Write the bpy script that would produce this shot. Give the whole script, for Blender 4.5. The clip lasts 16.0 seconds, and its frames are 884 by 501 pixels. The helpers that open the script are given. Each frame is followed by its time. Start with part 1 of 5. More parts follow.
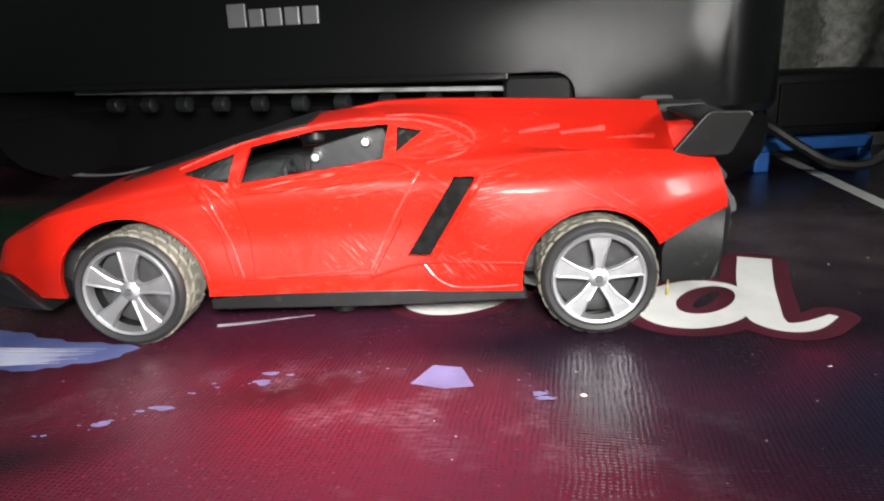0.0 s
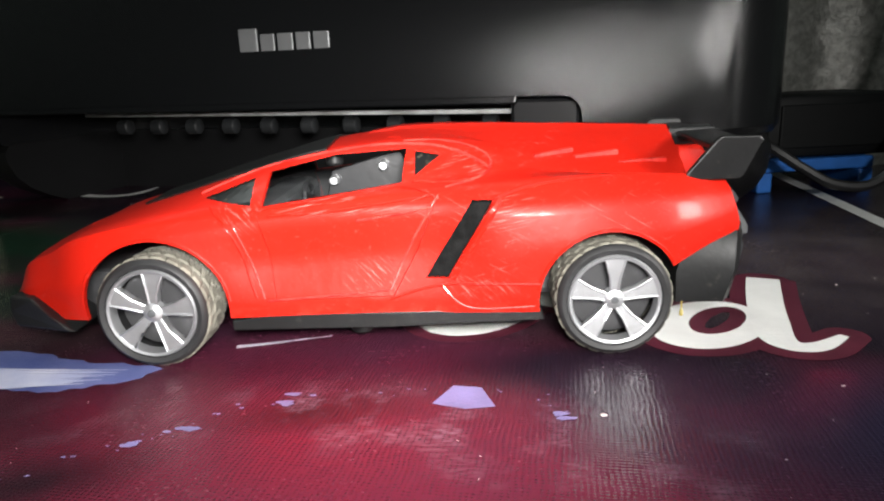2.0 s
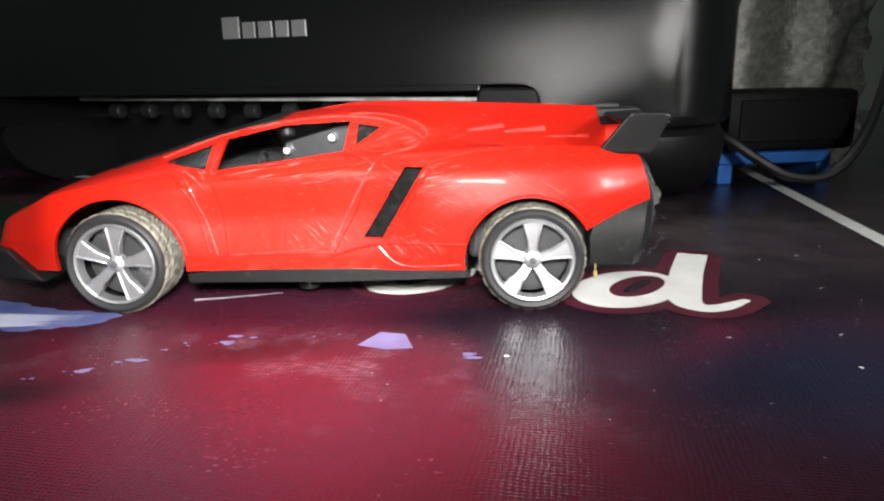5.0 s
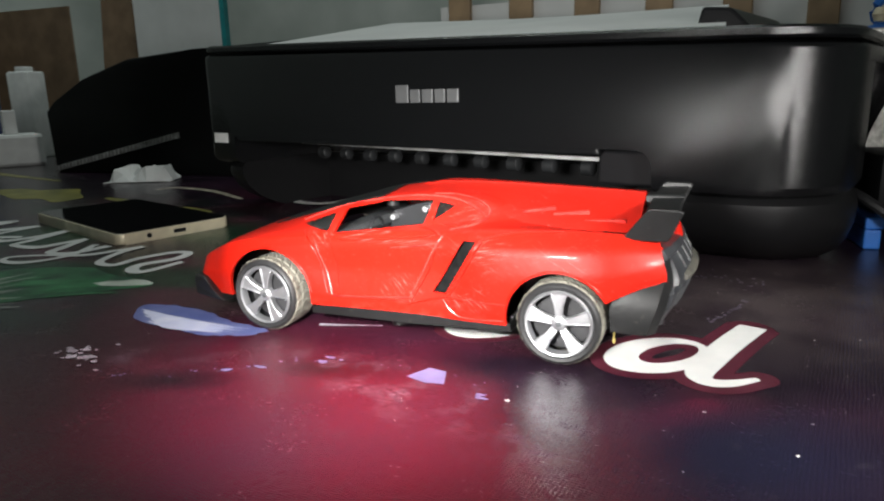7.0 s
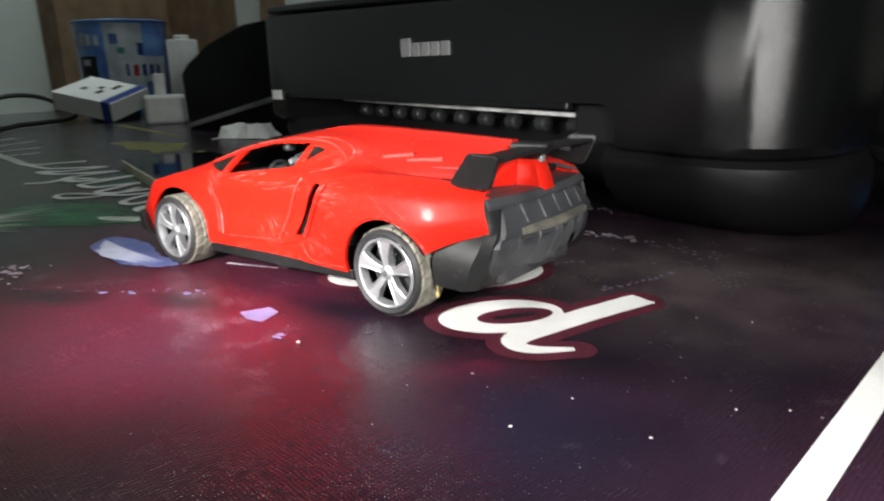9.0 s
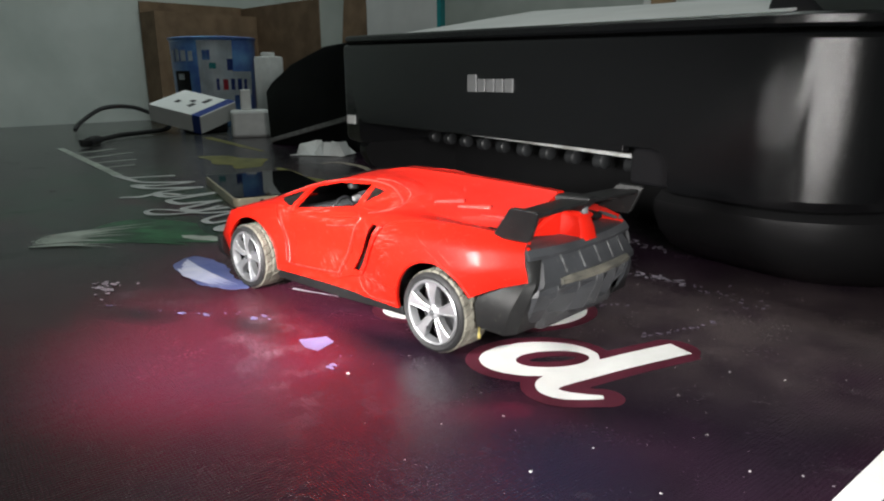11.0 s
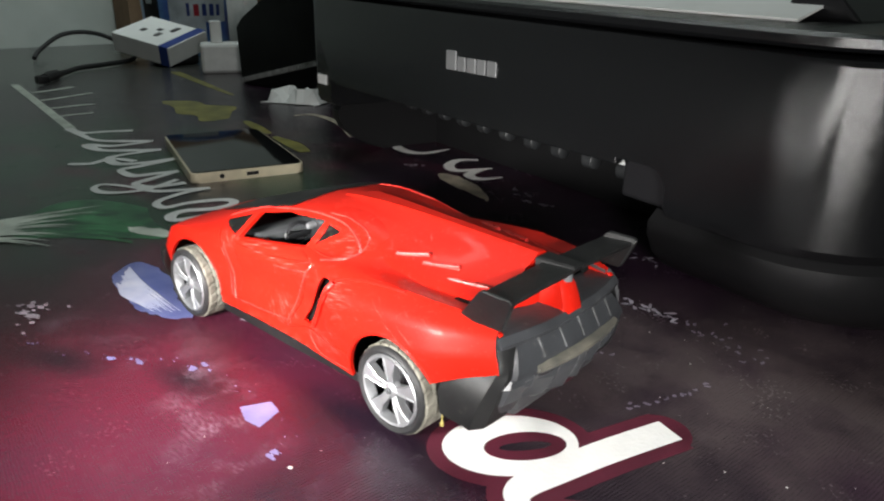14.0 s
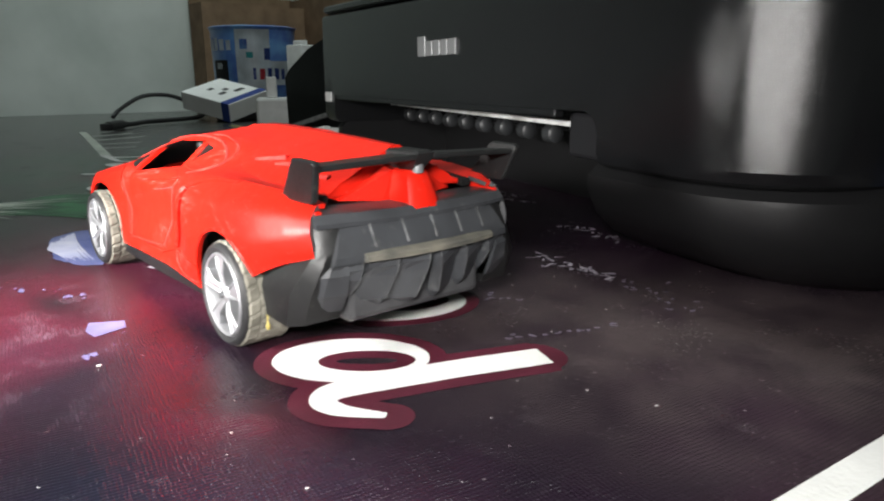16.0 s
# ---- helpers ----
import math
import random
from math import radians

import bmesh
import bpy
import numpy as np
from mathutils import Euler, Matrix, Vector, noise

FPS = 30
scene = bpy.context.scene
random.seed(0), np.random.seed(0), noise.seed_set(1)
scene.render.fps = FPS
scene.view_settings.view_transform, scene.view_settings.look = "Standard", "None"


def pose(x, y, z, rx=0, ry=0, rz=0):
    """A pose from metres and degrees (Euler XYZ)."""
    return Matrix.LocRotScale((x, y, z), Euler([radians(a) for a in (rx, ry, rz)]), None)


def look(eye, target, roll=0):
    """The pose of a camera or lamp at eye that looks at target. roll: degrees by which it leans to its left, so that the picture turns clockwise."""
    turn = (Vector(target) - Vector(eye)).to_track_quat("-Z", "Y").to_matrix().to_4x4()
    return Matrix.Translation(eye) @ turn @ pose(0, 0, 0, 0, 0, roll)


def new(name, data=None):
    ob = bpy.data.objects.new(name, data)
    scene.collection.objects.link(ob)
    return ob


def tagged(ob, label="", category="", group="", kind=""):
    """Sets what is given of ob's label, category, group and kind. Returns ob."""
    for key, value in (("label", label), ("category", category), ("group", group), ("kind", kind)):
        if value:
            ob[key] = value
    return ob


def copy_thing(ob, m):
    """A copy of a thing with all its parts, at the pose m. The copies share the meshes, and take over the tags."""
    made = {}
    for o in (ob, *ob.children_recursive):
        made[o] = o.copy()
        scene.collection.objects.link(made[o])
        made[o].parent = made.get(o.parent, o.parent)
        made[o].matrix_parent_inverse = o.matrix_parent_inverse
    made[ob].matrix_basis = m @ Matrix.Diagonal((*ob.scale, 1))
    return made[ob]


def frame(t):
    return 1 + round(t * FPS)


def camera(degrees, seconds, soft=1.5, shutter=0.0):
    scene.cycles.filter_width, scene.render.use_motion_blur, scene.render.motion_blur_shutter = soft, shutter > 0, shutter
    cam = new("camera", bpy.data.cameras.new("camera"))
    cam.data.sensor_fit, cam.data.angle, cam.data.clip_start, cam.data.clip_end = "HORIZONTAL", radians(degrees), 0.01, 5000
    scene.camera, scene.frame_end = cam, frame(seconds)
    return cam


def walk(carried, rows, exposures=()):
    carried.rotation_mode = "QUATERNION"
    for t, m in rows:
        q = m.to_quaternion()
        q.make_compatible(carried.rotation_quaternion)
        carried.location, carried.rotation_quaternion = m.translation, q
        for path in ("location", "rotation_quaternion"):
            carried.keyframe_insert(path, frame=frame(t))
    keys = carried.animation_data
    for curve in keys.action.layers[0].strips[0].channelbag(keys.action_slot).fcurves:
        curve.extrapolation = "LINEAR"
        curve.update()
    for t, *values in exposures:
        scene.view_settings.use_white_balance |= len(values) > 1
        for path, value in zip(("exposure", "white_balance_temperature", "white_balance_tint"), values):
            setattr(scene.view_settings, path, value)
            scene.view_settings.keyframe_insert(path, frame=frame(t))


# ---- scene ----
cam = camera(65.6, 16.0, soft=2.1, shutter=0.5)
PATH = [
    (0, (-0.0330, -0.1703, 0.0739), (-0.0891, 1.0963, -0.2930), -2.2),
    (0.5, (-0.0383, -0.1749, 0.0746), (-0.0931, 1.0982, -0.2699), -1.9),
    (1, (-0.0422, -0.1762, 0.0766), (-0.0937, 1.0989, -0.2607), -1.8),
    (1.5, (-0.0429, -0.1729, 0.0772), (-0.0950, 1.0989, -0.2726), -1.6),
    (2, (-0.0383, -0.1736, 0.0759), (-0.0891, 1.1029, -0.2567), -2.2),
    (2.5, (-0.0363, -0.1756, 0.0746), (-0.0904, 1.1002, -0.2607), -2.2),
    (3, (-0.0389, -0.1775, 0.0706), (-0.0871, 1.0963, -0.2732), -1.7),
    (3.5, (-0.0330, -0.1848, 0.0686), (-0.0851, 1.0910, -0.2660), -1.7),
    (4, (-0.0343, -0.1874, 0.0686), (-0.0726, 1.0923, -0.2528), -1.8),
    (4.2, (-0.0350, -0.1881, 0.0673), (-0.0706, 1.0930, -0.2495), -1.7),
    (6.3, (0.0330, -0.2138, 0.0983), (-0.2851, 1.0171, -0.2567), -1.0),
    (6.5, (0.0363, -0.2185, 0.1049), (-0.3557, 1.0006, -0.2145), -1.4),
    (7, (0.0495, -0.2290, 0.0983), (-0.4356, 0.9603, -0.2053), -1.4),
    (7.5, (0.0878, -0.2297, 0.0997), (-0.4415, 0.9359, -0.2224), -1.3),
    (8, (0.1155, -0.1927, 0.1030), (-0.4257, 0.9623, -0.2369), -1.0),
    (8.5, (0.1313, -0.1769, 0.0924), (-0.4805, 0.9412, -0.2528), -1.3),
    (9, (0.1511, -0.1663, 0.0838), (-0.6211, 0.8468, -0.2607), -1.5),
    (9.5, (0.1564, -0.1630, 0.0904), (-0.6910, 0.7966, -0.2303), -0.9),
    (9.7, (0.1577, -0.1630, 0.0950), (-0.7016, 0.7828, -0.2343), -0.6),
    (11.8, (0.1690, -0.1736, 0.1036), (-0.7168, 0.7517, -0.2165), -0.7),
    (12, (0.1683, -0.1703, 0.1115), (-0.7016, 0.7610, -0.2343), -0.6),
    (12.5, (0.1624, -0.1564, 0.1228), (-0.6937, 0.7762, -0.2508), -0.9),
    (13, (0.1564, -0.1558, 0.1280), (-0.7029, 0.7544, -0.2917), -0.2),
    (13.5, (0.1452, -0.1492, 0.1393), (-0.6917, 0.7603, -0.3241), -0.3),
    (14, (0.1386, -0.1287, 0.1360), (-0.6904, 0.7841, -0.3353), 0.8),
    (14.5, (0.1432, -0.1129, 0.1096), (-0.7392, 0.7847, -0.2878), 2.6),
    (15, (0.1584, -0.1023, 0.0898), (-0.7623, 0.7762, -0.2607), 2.6),
    (15.5, (0.1742, -0.0891, 0.0772), (-0.7867, 0.7544, -0.2495), 1.0),
    (16, (0.1855, -0.0746, 0.0759), (-0.7907, 0.7550, -0.2429), -0.2),
]
walk(cam, [(t, look(eye, target, roll)) for t, eye, target, roll in PATH],
     [(0, -0.34), (2, -0.28), (4, -0.26), (6.5, -0.06), (7.5, 0.06), (9.5, -0.02), (12, 0.06), (14, 0.14), (15, 0.18), (16, 0.38)])

# ---------------------------------------------------------------- light
world = bpy.data.worlds.new("room_dark")
world.use_nodes = True
world.node_tree.nodes["Background"].inputs["Color"].default_value = (0.75, 0.85, 0.9, 1)
world.node_tree.nodes["Background"].inputs["Strength"].default_value = 0.008
scene.world = world


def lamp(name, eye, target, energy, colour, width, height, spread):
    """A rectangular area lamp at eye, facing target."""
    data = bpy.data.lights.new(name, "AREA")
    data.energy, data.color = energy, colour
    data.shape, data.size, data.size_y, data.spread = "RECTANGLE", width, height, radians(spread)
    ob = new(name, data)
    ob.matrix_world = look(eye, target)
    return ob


# two fixed lamps in place of the one light that moves with the camera
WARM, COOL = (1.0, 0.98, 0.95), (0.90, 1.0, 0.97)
lamp("torch_stand_in", (-0.020, -0.205, 0.106), (-0.074, 0.030, 0.040), 0.46, WARM, 0.05, 0.03, 64)
lamp("torch_stand_in", (0.192, -0.112, 0.112), (-0.006, 0.115, 0.034), 0.43, WARM, 0.05, 0.03, 108)
# weak unseen lamp added over the table to fill the dim room
lamp("room_fill", (-0.55, 0.42, 1.70), (-0.55, 0.43, 0.0), 7.5, COOL, 1.1, 0.06, 180)
# unseen lamp added only to wash the far wall
lamp("wall_fill", (-1.00, 0.50, 1.35), (-1.42, 0.50, 0.08), 0.7, (0.86, 0.98, 0.96), 1.1, 0.08, 50)


# ---------------------------------------------------------------- materials
def mat(name, colour, rough=0.5, metal=0.0, vary=0.15, scale=60.0, bump=0.0, bump_scale=400.0, colour2=None, coat=0.0,
        rough_vary=0.15, spots=0.0, spot_scale=300.0, spot_colour=(0.6, 0.6, 0.58), spec=0.5):
    """A procedural surface: broad and fine colour variation, uneven gloss, fine relief, dust and other pale spots."""
    m = bpy.data.materials.new(name)
    m.use_nodes = True
    nt = m.node_tree
    n, l = nt.nodes, nt.links
    b = n["Principled BSDF"]
    tc = n.new("ShaderNodeTexCoord")
    big = n.new("ShaderNodeTexNoise")
    big.inputs["Scale"].default_value, big.inputs["Detail"].default_value = scale, 6
    l.new(tc.outputs["Object"], big.inputs["Vector"])
    ramp = n.new("ShaderNodeMapRange")
    ramp.inputs[1].default_value, ramp.inputs[2].default_value = 0.35, 0.65
    l.new(big.outputs["Fac"], ramp.inputs[0])
    mix = n.new("ShaderNodeMixRGB")
    c2 = colour2 or tuple(max(0, c * (1 - 2 * vary)) for c in colour)
    mix.inputs[1].default_value, mix.inputs[2].default_value = (*colour, 1), (*c2, 1)
    l.new(ramp.outputs[0], mix.inputs[0])
    last = mix.outputs[0]
    if spots > 0:
        sp = n.new("ShaderNodeTexNoise")
        sp.inputs["Scale"].default_value, sp.inputs["Detail"].default_value = spot_scale, 3
        l.new(tc.outputs["Object"], sp.inputs["Vector"])
        sr = n.new("ShaderNodeMapRange")
        sr.inputs[1].default_value, sr.inputs[2].default_value, sr.inputs[4].default_value = 0.62, 0.74, spots
        l.new(sp.outputs["Fac"], sr.inputs[0])
        mix2 = n.new("ShaderNodeMixRGB")
        mix2.inputs[2].default_value = (*spot_colour, 1)
        l.new(sr.outputs[0], mix2.inputs[0])
        l.new(last, mix2.inputs[1])
        last = mix2.outputs[0]
    l.new(last, b.inputs["Base Color"])
    rr = n.new("ShaderNodeMapRange")
    rr.inputs[3].default_value, rr.inputs[4].default_value = rough * (1 - rough_vary), min(1, rough * (1 + rough_vary))
    l.new(big.outputs["Fac"], rr.inputs[0])
    l.new(rr.outputs[0], b.inputs["Roughness"])
    b.inputs["Metallic"].default_value = metal
    b.inputs["Coat Weight"].default_value = coat
    b.inputs["Coat Roughness"].default_value = 0.08
    b.inputs["Specular IOR Level"].default_value = spec
    if bump > 0:
        fine = n.new("ShaderNodeTexNoise")
        fine.inputs["Scale"].default_value, fine.inputs["Detail"].default_value = bump_scale, 4
        l.new(tc.outputs["Object"], fine.inputs["Vector"])
        bp = n.new("ShaderNodeBump")
        bp.inputs["Strength"].default_value, bp.inputs["Distance"].default_value = bump, 0.0006
        l.new(fine.outputs["Fac"], bp.inputs["Height"])
        l.new(bp.outputs[0], b.inputs["Normal"])
    return m


M_RED = mat("red_toy_plastic", (0.455, 0.0105, 0.0045), 0.43, 0, 0.08, 40, 0.45, 110, coat=0.04, spots=0.05, spot_scale=900, spot_colour=(0.75, 0.35, 0.3), spec=0.15)


def scratched(m, colour, scale, stretch, turn, low, high, amount, places=()):
    """Adds fine scratches and rubbed patches to a surface."""
    n, l = m.node_tree.nodes, m.node_tree.links
    b = n["Principled BSDF"]
    old = b.inputs["Base Color"].links[0].from_socket
    tc = n.new("ShaderNodeTexCoord")
    mp = n.new("ShaderNodeMapping")
    mp.vector_type = "TEXTURE"
    mp.inputs["Rotation"].default_value, mp.inputs["Scale"].default_value = (0, radians(turn), 0), [1 / v for v in stretch]
    l.new(tc.outputs["Object"], mp.inputs["Vector"])
    f = n.new("ShaderNodeTexNoise")
    f.inputs["Scale"].default_value, f.inputs["Detail"].default_value = scale, 3
    l.new(mp.outputs[0], f.inputs["Vector"])
    g = n.new("ShaderNodeTexNoise")
    g.inputs["Scale"].default_value, g.inputs["Detail"].default_value = 38, 4
    l.new(tc.outputs["Object"], g.inputs["Vector"])
    r1, r2 = n.new("ShaderNodeMapRange"), n.new("ShaderNodeMapRange")
    r1.inputs[1].default_value, r1.inputs[2].default_value = low, high
    r2.inputs[1].default_value, r2.inputs[2].default_value, r2.inputs[4].default_value = 0.52, 0.66, amount
    l.new(f.outputs["Fac"], r1.inputs[0])
    where = g.outputs["Fac"]
    for k, (x, z, rx, rz) in enumerate(places):
        pm, gr = n.new("ShaderNodeMapping"), n.new("ShaderNodeTexGradient")
        pm.vector_type, gr.gradient_type = "TEXTURE", "SPHERICAL"
        pm.inputs["Location"].default_value, pm.inputs["Scale"].default_value = (x * 0.001, 0, z * 0.001), (rx * 0.001, 0.2, rz * 0.001)
        l.new(tc.outputs["Object"], pm.inputs["Vector"])
        l.new(pm.outputs[0], gr.inputs["Vector"])
        ad = n.new("ShaderNodeMath")
        ad.operation = "MAXIMUM" if k else "ADD"
        l.new(gr.outputs["Fac"], ad.inputs[0])
        if k:
            l.new(where, ad.inputs[1])
        else:
            ad.inputs[1].default_value = 0.0
        where = ad.outputs[0]
    if places:
        r2.inputs[1].default_value, r2.inputs[2].default_value = 0.05, 0.5
    l.new(where, r2.inputs[0])
    mu = n.new("ShaderNodeMath")
    mu.operation = "MULTIPLY"
    l.new(r1.outputs[0], mu.inputs[0])
    l.new(r2.outputs[0], mu.inputs[1])
    mx = n.new("ShaderNodeMixRGB")
    mx.inputs[2].default_value = (*colour, 1)
    l.new(mu.outputs[0], mx.inputs[0])
    l.new(old, mx.inputs[1])
    l.new(mx.outputs[0], b.inputs["Base Color"])


scratched(M_RED, (0.85, 0.50, 0.45), 100, (1.0, 3, 22), 28, 0.63, 0.75, 0.16)
scratched(M_RED, (0.80, 0.42, 0.38), 110, (1.0, 3, 20), -20, 0.64, 0.76, 0.16)
scratched(M_RED, (0.90, 0.55, 0.50), 170, (0.8, 3, 14), 46, 0.57, 0.72, 0.15, ((-63, 22, 11, 7), (-100, 41, 8, 7), (-36, 19, 13, 4)))
scratched(M_RED, (0.90, 0.55, 0.50), 150, (0.7, 3, 16), -10, 0.57, 0.72, 0.20, ((-28, 40, 12, 6), (-43, 51, 17, 5), (-72, 42, 22, 3)))
M_BLACK = mat("black_toy_plastic", (0.010, 0.0102, 0.0105), 0.42, 0, 0.2, 80, 0.15, 500, spots=0.22, spot_scale=300, spot_colour=(0.10, 0.095, 0.08), spec=0.35)
# lighter copy of the toy's black: light on the tail put into its colour
M_BLACKLIT = mat("lit_tail_black_plastic", (0.036, 0.038, 0.042), 0.36, 0, 0.15, 80, 0.15, 500, spots=0.25, spot_scale=260, spot_colour=(0.13, 0.13, 0.12))
M_RIB = mat("pale_bumper_plastic", (0.10, 0.103, 0.106), 0.35, 0, 0.35, 300, 0.1, 500)
# paler red: rubbed creases, and edge highlights put into the colour
M_REDWORNGLINT = mat("rubbed_glint_red_plastic", (0.50, 0.045, 0.035), 0.28, 0, 0.25, 260, 0.2, 300, colour2=(0.44, 0.010, 0.008), coat=0.3)
M_SEAT = mat("grey_seat_plastic", (0.045, 0.046, 0.048), 0.4, 0, 0.2, 90, 0.15, 300)
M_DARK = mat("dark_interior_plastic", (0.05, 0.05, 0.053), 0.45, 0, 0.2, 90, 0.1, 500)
M_DUSTBLACK = mat("dusty_black_plastic", (0.045, 0.045, 0.04), 0.6, 0, 0.3, 120, 0.2, 500, colour2=(0.12, 0.112, 0.09))
M_PANEL = mat("cabin_grey_plastic", (0.018, 0.0185, 0.02), 0.35, 0, 0.2, 90, 0.1, 500)
M_GREYP = mat("grey_interior_plastic", (0.10, 0.105, 0.11), 0.35, 0, 0.2, 90, 0.1, 500)
M_TYRE = mat("rubber_sidewall", (0.022, 0.022, 0.023), 0.55, 0, 0.2, 120, 0.1, 700)
M_TREAD = mat("dusty_tread_rubber", (0.205, 0.194, 0.158), 0.85, 0, 0.3, 140, 0.4, 900, colour2=(0.11, 0.103, 0.083))


def grimy(m, colour, z_low, z_high, amount):
    """Adds road dust that gathers in patches along the lower edge of a thing."""
    n, l = m.node_tree.nodes, m.node_tree.links
    b = n["Principled BSDF"]
    old = b.inputs["Base Color"].links[0].from_socket
    tc = n.new("ShaderNodeTexCoord")
    sep = n.new("ShaderNodeSeparateXYZ")
    l.new(tc.outputs["Object"], sep.inputs[0])
    low, pat = n.new("ShaderNodeMapRange"), n.new("ShaderNodeMapRange")
    low.inputs[1].default_value, low.inputs[2].default_value, low.inputs[3].default_value, low.inputs[4].default_value = z_low, z_high, 1, 0
    l.new(sep.outputs["Z"], low.inputs[0])
    no = n.new("ShaderNodeTexNoise")
    no.inputs["Scale"].default_value, no.inputs["Detail"].default_value = 260, 6
    l.new(tc.outputs["Object"], no.inputs["Vector"])
    pat.inputs[1].default_value, pat.inputs[2].default_value, pat.inputs[4].default_value = 0.45, 0.68, amount
    l.new(no.outputs["Fac"], pat.inputs[0])
    mu = n.new("ShaderNodeMath")
    mu.operation = "MULTIPLY"
    l.new(low.outputs[0], mu.inputs[0])
    l.new(pat.outputs[0], mu.inputs[1])
    mx = n.new("ShaderNodeMixRGB")
    mx.inputs[2].default_value = (*colour, 1)
    l.new(mu.outputs[0], mx.inputs[0])
    l.new(old, mx.inputs[1])
    l.new(mx.outputs[0], b.inputs["Base Color"])


grimy(M_RED, (0.17, 0.06, 0.04), 0.0118, 0.0160, 0.5)
M_VENT = mat("black_mesh_plastic", (0.008, 0.008, 0.008), 0.9, 0, 0.3, 300, 0.5, 1500, spec=0.1)
M_CHROME = mat("silver_rim_plastic", (0.60, 0.61, 0.63), 0.42, 0.86, 0.10, 150, 0.35, 260)
M_GLASSD = mat("smoked_window_plastic", (0.006, 0.006, 0.006), 0.32, 0, 0.1, 60, spots=0.3, spot_scale=600, spot_colour=(0.16, 0.13, 0.09))
M_WHITE = mat("white_plastic", (0.78, 0.79, 0.78), 0.4, 0, 0.06, 60, 0.05, 300)
# the grey spots here paint in the sparkle of the grained plastic
M_PRINTER = mat("black_printer_plastic", (0.0042, 0.0044, 0.0049), 0.23, 0, 0.04, 8, 0.22, 3400, spec=0.52, rough_vary=0.04, spots=0.2, spot_scale=1300, spot_colour=(0.016, 0.0165, 0.017))
M_PRBASE = mat("dull_black_printer_base", (0.007, 0.007, 0.0075), 0.40, 0, 0.1, 20, 0.2, 1800, spec=0.25)
M_PRGLOSS = mat("gloss_black_trim", (0.008, 0.008, 0.009), 0.3, 0, 0.1, 20, 0.03, 300)
M_GREYSTRIP = mat("grey_tray_edge", (0.42, 0.43, 0.43), 0.4, 0, 0.25, 70, 0.1, 400, colour2=(0.2, 0.2, 0.19))
M_GUIDE = mat("grey_guide_plastic", (0.015, 0.016, 0.017), 0.4, 0, 0.2, 90, 0.1, 400)
M_LOGO = mat("silver_logo", (0.25, 0.255, 0.26), 0.42, 0.6, 0.1, 60)
M_PAPER = mat("white_paper", (0.78, 0.79, 0.78), 0.75, 0, 0.04, 20, 0.1, 200)
M_GOLD = mat("gold_phone_frame", (0.74, 0.66, 0.48), 0.35, 0.25, 0.08, 100)
M_SCREEN = mat("phone_screen_glass", (0.006, 0.006, 0.007), 0.04, 0, 0.05, 30, rough_vary=0.05)
M_CARD = mat("brown_cardboard", (0.21, 0.135, 0.08), 0.85, 0, 0.15, 25, 0.2, 200)
M_WALL = mat("grey_plaster", (0.60, 0.63, 0.60), 0.9, 0, 0.12, 5, 0.3, 60, colour2=(0.46, 0.50, 0.47))
M_BLUE = mat("blue_plastic", (0.03, 0.16, 0.55), 0.4, 0, 0.15, 60, 0.05, 300)
M_TUBBLUE = mat("blue_printed_tub", (0.05, 0.11, 0.42), 0.3, 0, 0.2, 18, coat=0.3, colour2=(0.16, 0.36, 0.65))
M_TUBPALE = mat("pale_tub_print", (0.70, 0.76, 0.80), 0.3, 0, 0.15, 25, coat=0.3)
M_CASE = mat("matt_black_case", (0.005, 0.0055, 0.006), 0.6, 0, 0.15, 20, 0.2, 500, spec=0.2)
M_BLUEDK = mat("dark_blue_print", (0.02, 0.05, 0.25), 0.45, 0, 0.1, 40)
M_REDPRINT = mat("red_print", (0.5, 0.03, 0.05), 0.4, 0, 0.1, 40)
M_FOIL = mat("silver_crinkled_bag", (0.66, 0.66, 0.62), 0.34, 0.3, 0.3, 200, 1.0, 420, colour2=(0.40, 0.40, 0.37))
M_POUCH = mat("black_crinkled_plastic", (0.006, 0.006, 0.0065), 0.22, 0, 0.1, 40, 1.0, 70)
M_CABLE = mat("black_cable_rubber", (0.014, 0.014, 0.015), 0.5, 0, 0.1, 60)
M_TAN = mat("tan_wood_slat", (0.42, 0.29, 0.17), 0.6, 0, 0.2, 20, 0.1, 80)
M_TEAL = mat("teal_folder_edge", (0.02, 0.32, 0.34), 0.5, 0, 0.1, 40)
M_PRINTWHITE = mat("white_print", (0.80, 0.80, 0.78), 0.42, 0, 0.06, 50, 0.35, 700)
M_PRINTMAROON = mat("maroon_print", (0.100, 0.018, 0.033), 0.34, 0, 0.2, 50, 0.25, 1400)
M_PRINTLAV = mat("lavender_print", (0.23, 0.215, 0.44), 0.36, 0, 0.2, 60, 0.25, 1400)
M_PRINTBLUE = mat("blue_print", (0.15, 0.17, 0.36), 0.36, 0, 0.25, 45, 0.25, 1400, colour2=(0.06, 0.08, 0.24))
M_PRINTPALE = mat("pale_lavender_print", (0.60, 0.61, 0.74), 0.38, 0, 0.2, 80, 0.25, 1400, colour2=(0.42, 0.45, 0.64))
M_PRINTSCRIPT = mat("script_white_print", (0.74, 0.75, 0.74), 0.42, 0, 0.1, 50, 0.25, 1400)
M_PRINTGREEN = mat("leaf_green_print", (0.03, 0.17, 0.065), 0.36, 0, 0.3, 50, 0.2, 1400, colour2=(0.012, 0.06, 0.03))
M_PRINTGREY = mat("pale_green_print", (0.62, 0.68, 0.60), 0.4, 0, 0.2, 50, 0.2, 1400)
